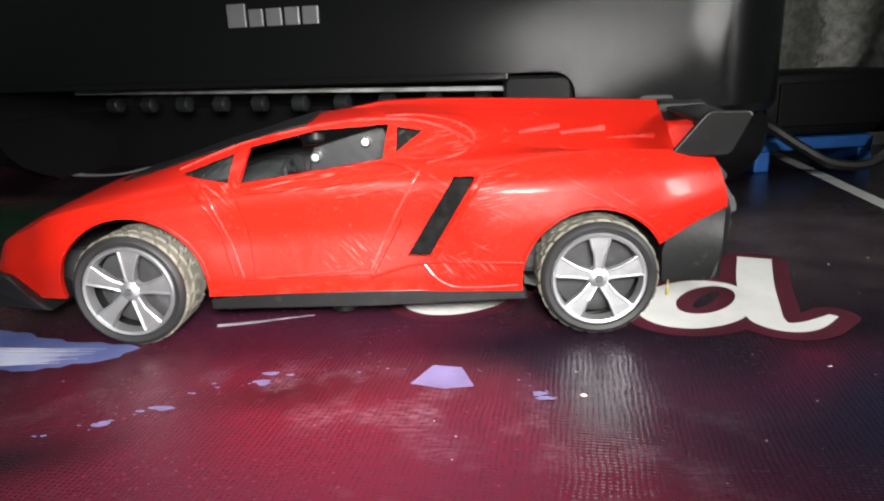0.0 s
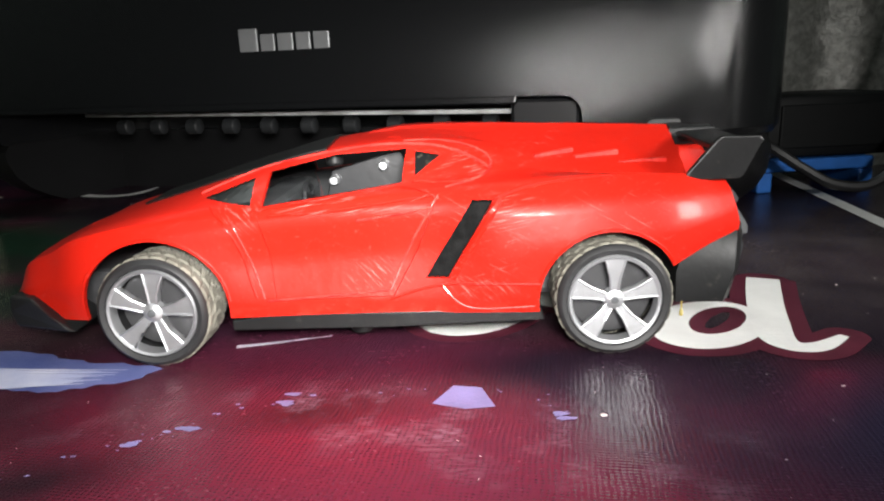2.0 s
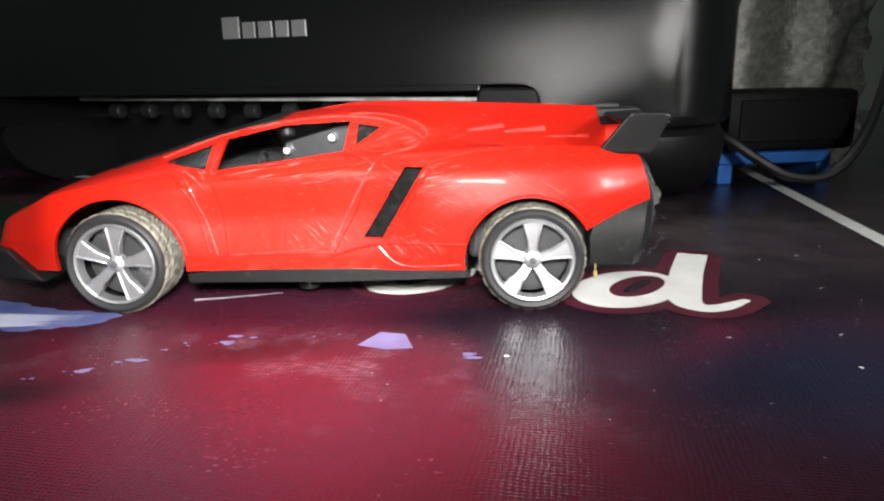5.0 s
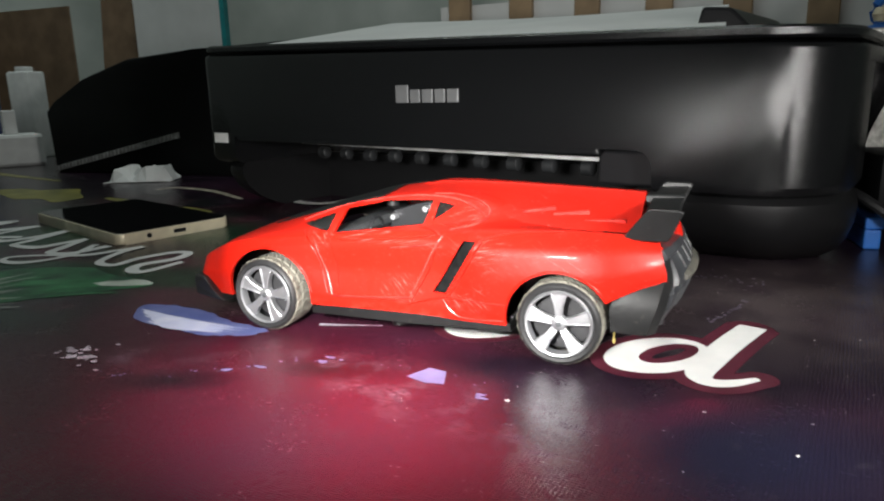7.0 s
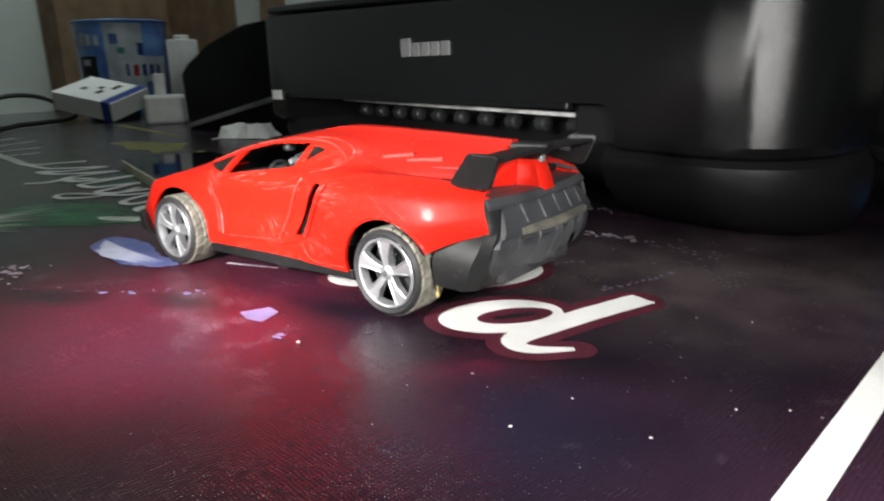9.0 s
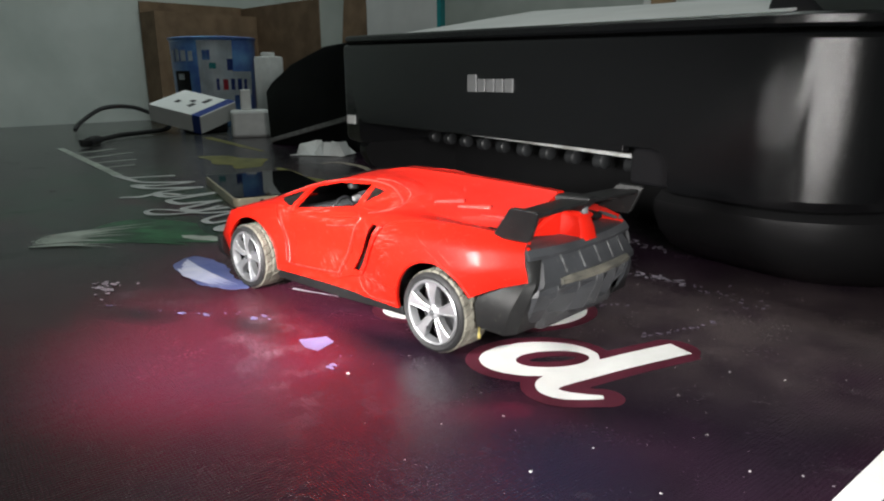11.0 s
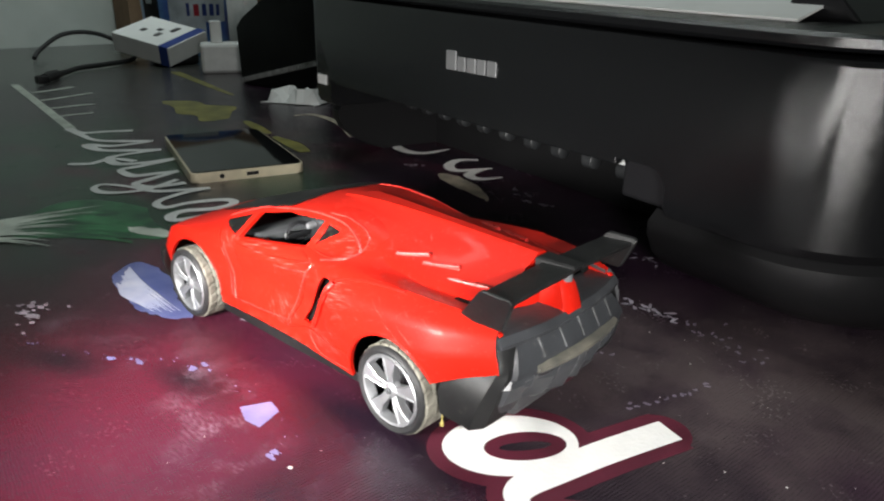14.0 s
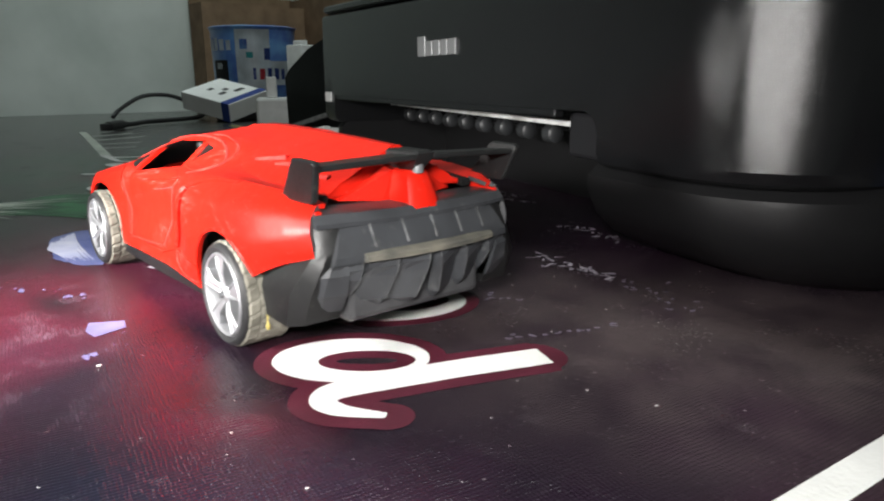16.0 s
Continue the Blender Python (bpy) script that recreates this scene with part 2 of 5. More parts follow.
M_PRINTYELLOW = mat("dull_yellow_print", (0.27, 0.245, 0.05), 0.4, 0, 0.35, 40, 0.2, 1400, colour2=(0.13, 0.13, 0.03))
M_PRINTCREAM = mat("cream_print", (0.55, 0.49, 0.38), 0.4, 0, 0.3, 60, 0.2, 1400)
M_PRINTLEAF = mat("bright_leaf_print", (0.05, 0.26, 0.10), 0.38, 0, 0.3, 60, 0.2, 1400)
M_PRINTPETAL = mat("petal_print", (0.74, 0.62, 0.72), 0.4, 0, 0.25, 120, 0.2, 1400)
M_PRINTFAINT = mat("faint_print", (0.17, 0.14, 0.19), 0.4, 0, 0.3, 200, 0.2, 1400)
M_PRINTDIM = mat("dim_white_print", (0.50, 0.47, 0.54), 0.4, 0, 0.35, 200, 0.2, 1400, colour2=(0.14, 0.125, 0.15))
M_DUST = mat("dust_crumb", (0.75, 0.74, 0.70), 0.8, 0, 0.1, 100)


def mat_table():
    """Printed vinyl table cover: near-black plum with crimson clouds, ribbed weave, scuffs."""
    m = bpy.data.materials.new("printed_vinyl_cover")
    m.use_nodes = True
    n, l = m.node_tree.nodes, m.node_tree.links
    b = n["Principled BSDF"]
    tc = n.new("ShaderNodeTexCoord")

    def math_(op, a, bb=None, c=None):
        k = n.new("ShaderNodeMath")
        k.operation = op
        for i, v in enumerate((a, bb, c)):
            if v is None:
                continue
            if isinstance(v, (int, float)):
                k.inputs[i].default_value = v
            else:
                l.new(v, k.inputs[i])
        return k.outputs[0]

    def noise_(scale, detail=5, stretch=None):
        k = n.new("ShaderNodeTexNoise")
        k.inputs["Scale"].default_value, k.inputs["Detail"].default_value = scale, detail
        src = tc.outputs["Object"]
        if stretch:
            mp = n.new("ShaderNodeMapping")
            mp.inputs["Scale"].default_value = stretch
            mp.inputs["Rotation"].default_value = (0, 0, radians(8))
            l.new(src, mp.inputs["Vector"])
            src = mp.outputs[0]
        l.new(src, k.inputs["Vector"])
        return k.outputs["Fac"]

    def cloud(cx, cy, rx, ry, turn=0.0):
        mp = n.new("ShaderNodeMapping")
        mp.vector_type = "TEXTURE"
        mp.inputs["Location"].default_value = (cx, cy, 0)
        mp.inputs["Rotation"].default_value = (0, 0, radians(turn))
        mp.inputs["Scale"].default_value = (rx, ry, 1)
        l.new(tc.outputs["Object"], mp.inputs["Vector"])
        g = n.new("ShaderNodeTexGradient")
        g.gradient_type = "SPHERICAL"
        l.new(mp.outputs[0], g.inputs["Vector"])
        return g.outputs["Fac"]

    soft = noise_(22, 6)
    crim = math_("MULTIPLY", cloud(-0.062, -0.068, 0.110, 0.060, -14), 1.5)
    crim.node.use_clamp = True
    crim = math_("ADD", crim, math_("MULTIPLY", cloud(0.24, -0.02, 0.12, 0.4, -8), 0.45))
    crim = math_("ADD", crim, math_("MULTIPLY", cloud(-0.035, -0.105, 0.12, 0.07, 0), 0.6))
    crim = math_("ADD", crim, math_("MULTIPLY", cloud(-0.150, -0.095, 0.22, 0.12, 8), 0.75))
    crim = math_("ADD", crim, math_("MULTIPLY", cloud(-0.07, 0.0, 0.13, 0.05, -8), 0.7))
    for spot in ((0.042, -0.028, 0.024, 0.009, 55), (0.050, -0.016, 0.007, 0.006, 0), (0.045, -0.025, 0.035, 0.02, 40)):
        crim = math_("ADD", crim, math_("MULTIPLY", cloud(*spot), 0.7))
    for spot in ((-0.078, -0.030, 0.026, 0.012, 12), (-0.125, -0.056, 0.03, 0.012, 20), (0.003, -0.044, 0.03, 0.016, -58), (0.0, -0.012, 0.05, 0.02, -10)):
        crim = math_("SUBTRACT", crim, math_("MULTIPLY", cloud(*spot), 1.1))
    crim = math_("MULTIPLY", crim, math_("ADD", math_("MULTIPLY", soft, 1.5), 0.15))
    crim.node.use_clamp = True
    base = n.new("ShaderNodeMixRGB")
    base.inputs[1].default_value, base.inputs[2].default_value = (0.011, 0.0065, 0.012, 1), (0.100, 0.011, 0.027, 1)
    l.new(crim, base.inputs[0])
    # plum and green drifts
    plum = n.new("ShaderNodeMixRGB")
    plum.inputs[2].default_value = (0.046, 0.019, 0.040, 1)
    pr = n.new("ShaderNodeMapRange")
    pr.inputs[1].default_value, pr.inputs[2].default_value, pr.inputs[4].default_value = 0.45, 0.75, 0.8
    l.new(noise_(9, 5), pr.inputs[0])
    l.new(pr.outputs[0], plum.inputs[0])
    l.new(base.outputs[0], plum.inputs[1])
    drift = n.new("ShaderNodeMapRange")
    drift.inputs[1].default_value, drift.inputs[2].default_value = 0.46, 0.62
    l.new(noise_(17, 6, (0.7, 1.2, 1)), drift.inputs[0])
    df = math_("MULTIPLY", math_("MULTIPLY", cloud(-0.38, 0.10, 0.36, 0.30, 10), 1.8), drift.outputs[0])
    df.node.use_clamp = True
    wine = n.new("ShaderNodeMixRGB")
    wine.inputs[2].default_value = (0.080, 0.017, 0.035, 1)
    l.new(df, wine.inputs[0])
    l.new(plum.outputs[0], wine.inputs[1])
    plum = wine
    green = n.new("ShaderNodeMixRGB")
    green.inputs[2].default_value = (0.009, 0.046, 0.021, 1)
    gn = n.new("ShaderNodeMapRange")
    gn.inputs[1].default_value, gn.inputs[2].default_value = 0.42, 0.60
    l.new(noise_(13, 5, (0.6, 1, 1)), gn.inputs[0])
    gc = math_("MULTIPLY", math_("MULTIPLY", cloud(-0.45, 0.06, 0.34, 0.24, 10), 2.2), gn.outputs[0])
    gc.node.use_clamp = True
    l.new(gc, green.inputs[0])
    l.new(plum.outputs[0], green.inputs[1])
    # far grey end of the table
    grey = n.new("ShaderNodeMixRGB")
    grey.inputs[2].default_value = (0.045, 0.048, 0.043, 1)
    gg = math_("MULTIPLY", cloud(-1.25, 0.35, 0.52, 0.62), 1.5)
    gg.node.use_clamp = True
    l.new(gg, grey.inputs[0])
    l.new(green.outputs[0], grey.inputs[1])
    # pale trail in front of the car and a dim blue cloud
    trail = n.new("ShaderNodeMixRGB")
    trail.inputs[2].default_value = (0.42, 0.34, 0.44, 1)
    tr = n.new("ShaderNodeMapRange")
    tr.inputs[1].default_value, tr.inputs[2].default_value = 0.50, 0.78
    l.new(noise_(60, 8), tr.inputs[0])
    band = math_("ADD", cloud(-0.075, -0.030, 0.085, 0.018, -6), math_("ADD", cloud(-0.155, -0.048, 0.05, 0.02, 25), cloud(-0.02, -0.045, 0.12, 0.03, -20)))
    fleck = n.new("ShaderNodeMapRange")
    fleck.inputs[1].default_value, fleck.inputs[2].default_value, fleck.inputs[3].default_value = 0.42, 0.66, 0.15
    l.new(noise_(330, 5, (1, 3, 1)), fleck.inputs[0])
    tf = math_("MULTIPLY", math_("MULTIPLY", tr.outputs[0], fleck.outputs[0]), math_("MULTIPLY", band, 0.36))
    tf.node.use_clamp = True
    l.new(tf, trail.inputs[0])
    l.new(grey.outputs[0], trail.inputs[1])
    blue = n.new("ShaderNodeMixRGB")
    blue.inputs[2].default_value = (0.014, 0.013, 0.032, 1)
    bf = math_("MULTIPLY", cloud(0.062, -0.045, 0.05, 0.04, 20), 1.3)
    bf.node.use_clamp = True
    l.new(bf, blue.inputs[0])
    l.new(trail.outputs[0], blue.inputs[1])
    # brownish dust beside the printer, with a glossy light reflection put into its colour
    dust_sheen = n.new("ShaderNodeMixRGB")
    dust_sheen.inputs[2].default_value = (0.075, 0.058, 0.060, 1)
    hz = math_("MULTIPLY", math_("MULTIPLY", cloud(0.085, 0.115, 0.19, 0.10, 20), 1.7), math_("ADD", math_("MULTIPLY", noise_(45, 7), 1.6), -0.25))
    hz.node.use_clamp = True
    l.new(hz, dust_sheen.inputs[0])
    l.new(blue.outputs[0], dust_sheen.inputs[1])
    grey = dust_sheen
    # pale dust scuffs
    sc = n.new("ShaderNodeMapRange")
    sc.inputs[1].default_value, sc.inputs[2].default_value, sc.inputs[4].default_value = 0.64, 0.84, 0.10
    l.new(noise_(95, 7), sc.inputs[0])
    scm = math_("MULTIPLY", sc.outputs[0], math_("MULTIPLY", soft, 1.2))
    dust = n.new("ShaderNodeMixRGB")
    dust.inputs[2].default_value = (0.45, 0.40, 0.44, 1)
    l.new(scm, dust.inputs[0])
    l.new(grey.outputs[0], dust.inputs[1])
    l.new(dust.outputs[0], b.inputs["Base Color"])
    rr = n.new("ShaderNodeMapRange")
    rr.inputs[1].default_value, rr.inputs[2].default_value, rr.inputs[3].default_value, rr.inputs[4].default_value = 0.3, 0.7, 0.10, 0.32
    l.new(math_("ADD", math_("MULTIPLY", noise_(40, 5), 0.5), math_("MULTIPLY", noise_(700, 3), 0.5)), rr.inputs[0])
    l.new(rr.outputs[0], b.inputs["Roughness"])
    # ribbed weave relief
    def weave(axis, pitch):
        w = n.new("ShaderNodeTexWave")
        w.wave_type, w.bands_direction = "BANDS", axis
        w.inputs["Scale"].default_value = 0.314 / pitch
        w.inputs["Distortion"].default_value, w.inputs["Detail"].default_value, w.inputs["Detail Scale"].default_value = 4.5, 3, 0.45
        mp = n.new("ShaderNodeMapping")
        mp.inputs["Rotation"].default_value = (0, 0, radians(9))
        l.new(tc.outputs["Object"], mp.inputs["Vector"])
        l.new(mp.outputs[0], w.inputs["Vector"])
        return w.outputs["Fac"]

    # raised cells of the weave, uneven from cell to cell, with broad ripples of the sheet
    cells = math_("MULTIPLY", math_("POWER", weave("X", 0.0012), 0.7), math_("ADD", weave("Y", 0.0010), 0.25))
    cells = math_("MULTIPLY", cells, math_("ADD", math_("MULTIPLY", noise_(420, 3), 1.6), -0.2))
    ripple = math_("MULTIPLY", noise_(30, 3, (8, 1.0, 1)), 1.5)
    bp = n.new("ShaderNodeBump")
    bp.inputs["Strength"].default_value, bp.inputs["Distance"].default_value = 0.60, 0.00021
    l.new(math_("ADD", math_("MULTIPLY", cells, 1.05), ripple), bp.inputs["Height"])
    l.new(bp.outputs[0], b.inputs["Normal"])
    l.new(bp.outputs[0], b.inputs["Coat Normal"])
    b.inputs["Coat Weight"].default_value, b.inputs["Coat Roughness"].default_value = 0.20, 0.17
    b.inputs["Specular IOR Level"].default_value = 0.38
    return m


M_TABLE = mat_table()


# ---------------------------------------------------------------- mesh helpers
MM = 0.001


def link(name, bm, material, parent=None, label="", smooth=False):
    """One bmesh as one object, under a thing or at top level."""
    bmesh.ops.recalc_face_normals(bm, faces=bm.faces)
    me = bpy.data.meshes.new(name)
    bm.to_mesh(me)
    bm.free()
    me.materials.append(material)
    if smooth:
        me.shade_smooth()
        me.set_sharp_from_angle(angle=radians(smooth if smooth is not True else 35))
    ob = new(name, me)
    if parent is not None:
        ob.parent = parent
    if label:
        ob["label"] = label
    return ob


part = link


def thing(name, m, label, category, group=""):
    ob = new(name)
    ob.empty_display_size = 0.01
    ob.matrix_world = m
    return tagged(ob, label, category, group)


def box(bm, x0, x1, y0, y1, z0, z1, bevel=0.0, seg=2, m=None):
    r = bmesh.ops.create_cube(bm, size=1)
    vs = r["verts"]
    bmesh.ops.scale(bm, vec=(x1 - x0, y1 - y0, z1 - z0), verts=vs)
    bmesh.ops.translate(bm, vec=((x0 + x1) / 2, (y0 + y1) / 2, (z0 + z1) / 2), verts=vs)
    if bevel:
        es = list({e for v in vs for e in v.link_edges})
        r = bmesh.ops.bevel(bm, geom=es, offset=bevel, segments=seg, profile=0.5, affect="EDGES")
        vs = list({v for f in r["faces"] for v in f.verts} | {v for v in vs if v.is_valid})
    if m is not None:
        bmesh.ops.transform(bm, matrix=m, verts=vs)
    return vs


def prism(bm, outline, z0, z1, m=None, bevel=0.0):
    """An outline of (x, y) pulled up from z0 to z1."""
    lo = [bm.verts.new((x, y, z0)) for x, y in outline]
    hi = [bm.verts.new((x, y, z1)) for x, y in outline]
    k = len(outline)
    faces = [bm.faces.new(lo[::-1]), bm.faces.new(hi)]
    faces += [bm.faces.new((lo[i], lo[(i + 1) % k], hi[(i + 1) % k], hi[i])) for i in range(k)]
    vs = lo + hi
    if bevel:
        es = list({e for f in faces for e in f.edges})
        r = bmesh.ops.bevel(bm, geom=es, offset=bevel, segments=2, profile=0.5, affect="EDGES")
        vs = list({v for f in r["faces"] for v in f.verts} | {v for v in vs if v.is_valid})
    if m is not None:
        bmesh.ops.transform(bm, matrix=m, verts=vs)
    return vs


def stack(bm, layers):
    """Outlines of equal count, each at its height, joined into one closed form."""
    rows = [[bm.verts.new((x, y, z)) for x, y in outline] for outline, z in layers]
    k = len(rows[0])
    bm.faces.new(rows[0][::-1])
    bm.faces.new(rows[-1])
    for a, b in zip(rows, rows[1:]):
        for i in range(k):
            bm.faces.new((a[i], a[(i + 1) % k], b[(i + 1) % k], b[i]))


def side_prism(bm, outline, y0, y1, bevel=0.0):
    """An outline of (x, z) pulled along y."""
    m = Matrix(((1, 0, 0, 0), (0, 0, -1, 0), (0, 1, 0, 0), (0, 0, 0, 1)))
    return prism(bm, outline, -y1, -y0, m, bevel)


def tube(bm, points, radius, seg=10):
    """A round rod along points."""
    pts = [Vector(p) for p in points]
    rings = []
    for i, p in enumerate(pts):
        d = (pts[min(i + 1, len(pts) - 1)] - pts[max(i - 1, 0)]).normalized()
        up = Vector((0, 0, 1)) if abs(d.z) < 0.9 else Vector((1, 0, 0))
        s = d.cross(up).normalized()
        u = s.cross(d)
        rings.append([bm.verts.new(p + radius * (math.cos(a) * s + math.sin(a) * u)) for a in [2 * math.pi * k / seg for k in range(seg)]])
    for a, b in zip(rings, rings[1:]):
        for k in range(seg):
            bm.faces.new((a[k], a[(k + 1) % seg], b[(k + 1) % seg], b[k]))
    bm.faces.new(rings[0][::-1])
    bm.faces.new(rings[-1])


def lathe(bm, profile, seg=48, axis="z", m=None):
    """Rings of (radius, height), closed at both ends where the radius is 0."""
    rings, vs = [], []
    for r, h in profile:
        if r <= 1e-9:
            ring = [bm.verts.new((0, 0, h))]
        else:
            ring = [bm.verts.new((r * math.cos(2 * math.pi * k / seg), r * math.sin(2 * math.pi * k / seg), h)) for k in range(seg)]
        rings.append(ring)
        vs += ring
    for a, b in zip(rings, rings[1:]):
        for k in range(seg):
            k2 = (k + 1) % seg
            if len(a) == 1 and len(b) > 1:
                bm.faces.new((a[0], b[k], b[k2]))
            elif len(b) == 1 and len(a) > 1:
                bm.faces.new((a[k], a[k2], b[0]))
            elif len(a) > 1:
                bm.faces.new((a[k], a[k2], b[k2], b[k]))
    if axis == "y":
        bmesh.ops.rotate(bm, cent=(0, 0, 0), matrix=Matrix.Rotation(radians(-90), 3, "X"), verts=vs)
    if m is not None:
        bmesh.ops.transform(bm, matrix=m, verts=vs)
    return vs


def curve(xs, ys, x):
    """Smooth interpolation of a table."""
    i = min(max(int(np.searchsorted(xs, x)) - 1, 0), len(xs) - 2)
    x0, x1, y0, y1 = xs[i], xs[i + 1], ys[i], ys[i + 1]
    s0 = (ys[i + 1] - ys[i - 1]) / (xs[i + 1] - xs[i - 1]) if i > 0 else (y1 - y0) / (x1 - x0)
    s1 = (ys[i + 2] - ys[i]) / (xs[i + 2] - xs[i]) if i + 2 < len(xs) else (y1 - y0) / (x1 - x0)
    h = x1 - x0
    t = (x - x0) / h
    return (2 * t**3 - 3 * t**2 + 1) * y0 + (t**3 - 2 * t**2 + t) * h * s0 + (-2 * t**3 + 3 * t**2) * y1 + (t**3 - t**2) * h * s1


def boolean(ob, cutters, operation="DIFFERENCE"):
    """Cuts ob's mesh by the meshes of the cutters, which are removed."""
    up = ob.parent
    ob.parent = None
    for c in cutters:
        md = ob.modifiers.new("cut", "BOOLEAN")
        md.operation, md.solver, md.object = operation, "EXACT", c
    bpy.context.view_layer.update()
    me = bpy.data.meshes.new_from_object(ob.evaluated_get(bpy.context.evaluated_depsgraph_get()))
    ob.modifiers.clear()
    old = ob.data
    ob.data = me
    ob.parent = up
    bpy.data.meshes.remove(old)
    for c in cutters:
        bpy.data.objects.remove(c)


def flat(name, outline, z, material, parent=None, label=""):
    """A thin printed shape on the table cover."""
    bm = bmesh.new()
    bm.faces.new([bm.verts.new((x * MM, y * MM, z)) for x, y in outline])
    bmesh.ops.triangulate(bm, faces=bm.faces)
    return link(name, bm, material, parent, label)


# ---------------------------------------------------------------- room and table
bm = bmesh.new()
box(bm, -1.62, 0.75, -0.55, 0.95, -0.03, 0.0)
table = tagged(link("table_top", bm, M_TABLE), "table covered with dark plum printed glossy vinyl", "table", kind="structure")


def wall(name, x0, x1, y0, y1, z0, z1, material=None):
    bm = bmesh.new()
    box(bm, x0, x1, y0, y1, z0, z1)
    tagged(link(name, bm, material or M_WALL), "grey plastered wall, unevenly painted", "wall", kind="structure")


wall("wall_west", -1.72, -1.62, -2.2, 1.6, -0.75, 2.3)
wall("wall_north", -1.62, 1.6, 1.5, 1.6, -0.75, 2.3)
wall("wall_east", 1.6, 1.7, -2.2, 1.6, -0.75, 2.3)
wall("wall_south", -1.62, 1.6, -2.3, -2.2, -0.75, 2.3)
bm = bmesh.new()
box(bm, -1.72, 1.7, -2.3, 1.6, -0.85, -0.75)
tagged(link("floor", bm, M_CARD), "plain dark floor below the table", "floor", kind="structure")
bm = bmesh.new()
box(bm, -1.72, 1.7, -2.3, 1.6, 2.3, 2.4)
tagged(link("ceiling", bm, M_WALL), "plain grey ceiling", "ceiling", kind="structure")


# ---------------------------------------------------------------- toy car
WIDE = 1.11 * MM  # the car is this much wider than its lengthwise drawing
car = thing("toy_car", Matrix.Translation((0, 0.045, 0)), "red plastic toy sports car with black wing and silver wheels", "toy car")

CX = [-175.5, -170.5, -165, -155, -147, -135, -124, -110, -95, -80, -60, -45, -30, -15, 0, 15, 28, 38]
# lines along the car from the lower edge up to the middle: distance from the middle, and height, at the stations CX
SILL = ([20, 26, 31, 34.5, 37, 38.5, 39, 38.5, 38, 37.6, 37.6, 38, 38.8, 39.6, 40, 38.9, 35.2, 31.2],
        [12, 11, 11, 12, 12.5, 12.5, 12.5, 12.5, 12.5, 12.5, 12.5, 12.5, 12.5, 13, 16, 23.5, 29, 31.5])  # lower edge
LOWER_SIDE = ([20.5, 26.5, 31.5, 35, 37.8, 39.2, 39.5, 39, 38, 37.6, 37.6, 38, 39.8, 40.4, 40.5, 39.3, 35.6, 31.5],
              [14, 15, 16, 17, 17, 17, 17, 17, 17, 17, 17, 17, 17, 17.5, 20, 27, 31.5, 33.5])  # above the sill
SIDE = ([21, 27, 32, 36, 39, 40, 40, 38.8, 35.4, 34.4, 34.7, 35.8, 40.4, 41.2, 41, 39.6, 35.8, 31.6],
        [16, 17.5, 20, 22, 24, 26, 27, 27, 27, 27.5, 28.5, 29.5, 30, 31, 32, 34, 36, 38])  # widest line
SHOULDER = ([19.5, 25.5, 30.5, 34.5, 37.8, 39, 39, 37.8, 36.6, 36.2, 36.2, 36.4, 39.2, 39.6, 39.2, 37.4, 34, 30.6],
            [17, 19.8, 23.5, 27, 30.5, 33.5, 35, 36.5, 38.5, 39.5, 41, 41.5, 41.3, 41.5, 42, 42.3, 42.3, 41.8])  # shoulder
UPPER_SIDE = ([18, 24, 29, 33, 36, 37.2, 37.0, 36, 35, 34.5, 34, 33.5, 33.8, 34, 33.5, 32, 30, 28],
              [18, 22, 27, 31, 35, 38, 39.5, 40.5, 41.2, 42.7, 44.6, 45.6, 46.8, 48, 48.5, 48, 47, 45])  # foot of the windows
ROOF_SIDE = ([15, 20, 25, 28, 31, 33, 34, 34, 33, 32, 30.5, 28.5, 27, 26.5, 26, 25, 24, 23],
             [18.5, 23, 28, 32, 36, 39, 41, 42.5, 43.5, 45, 47, 48, 48.8, 48.0, 47, 46.2, 45.4, 44.4])  # side of the roof
ROOF_EDGE = ([10, 12, 14, 16, 18, 19.5, 21, 22.5, 23, 22.5, 21, 19, 17, 15, 13, 12, 11, 10],
             [19, 24, 29.5, 33.5, 37, 40.5, 43.5, 47.5, 51.5, 55, 57, 57, 55, 52, 49.5, 47.5, 46, 44.5])  # edge of the roof
MIDDLE = ([0] * 18,
          [19.5, 25, 30.5, 34.5, 38, 41.5, 44.5, 49, 53, 57, 59.5, 59.5, 57.5, 54, 50.5, 47.5, 46, 44.5])  # middle line
SECTION = [SILL, LOWER_SIDE, SIDE, SHOULDER, UPPER_SIDE, ROOF_SIDE, ROOF_EDGE, MIDDLE]


def half_section(x):
    keys = [(curve(CX, ys, x), curve(CX, zs, x)) for ys, zs in SECTION]
    out = []
    for (y0, z0), (y1, z1) in zip(keys, keys[1:]):
        for k in range(4):
            t = k / 4
            out.append((y0 + (y1 - y0) * t, z0 + (z1 - z0) * t))
    out.append(keys[-1])
    return out


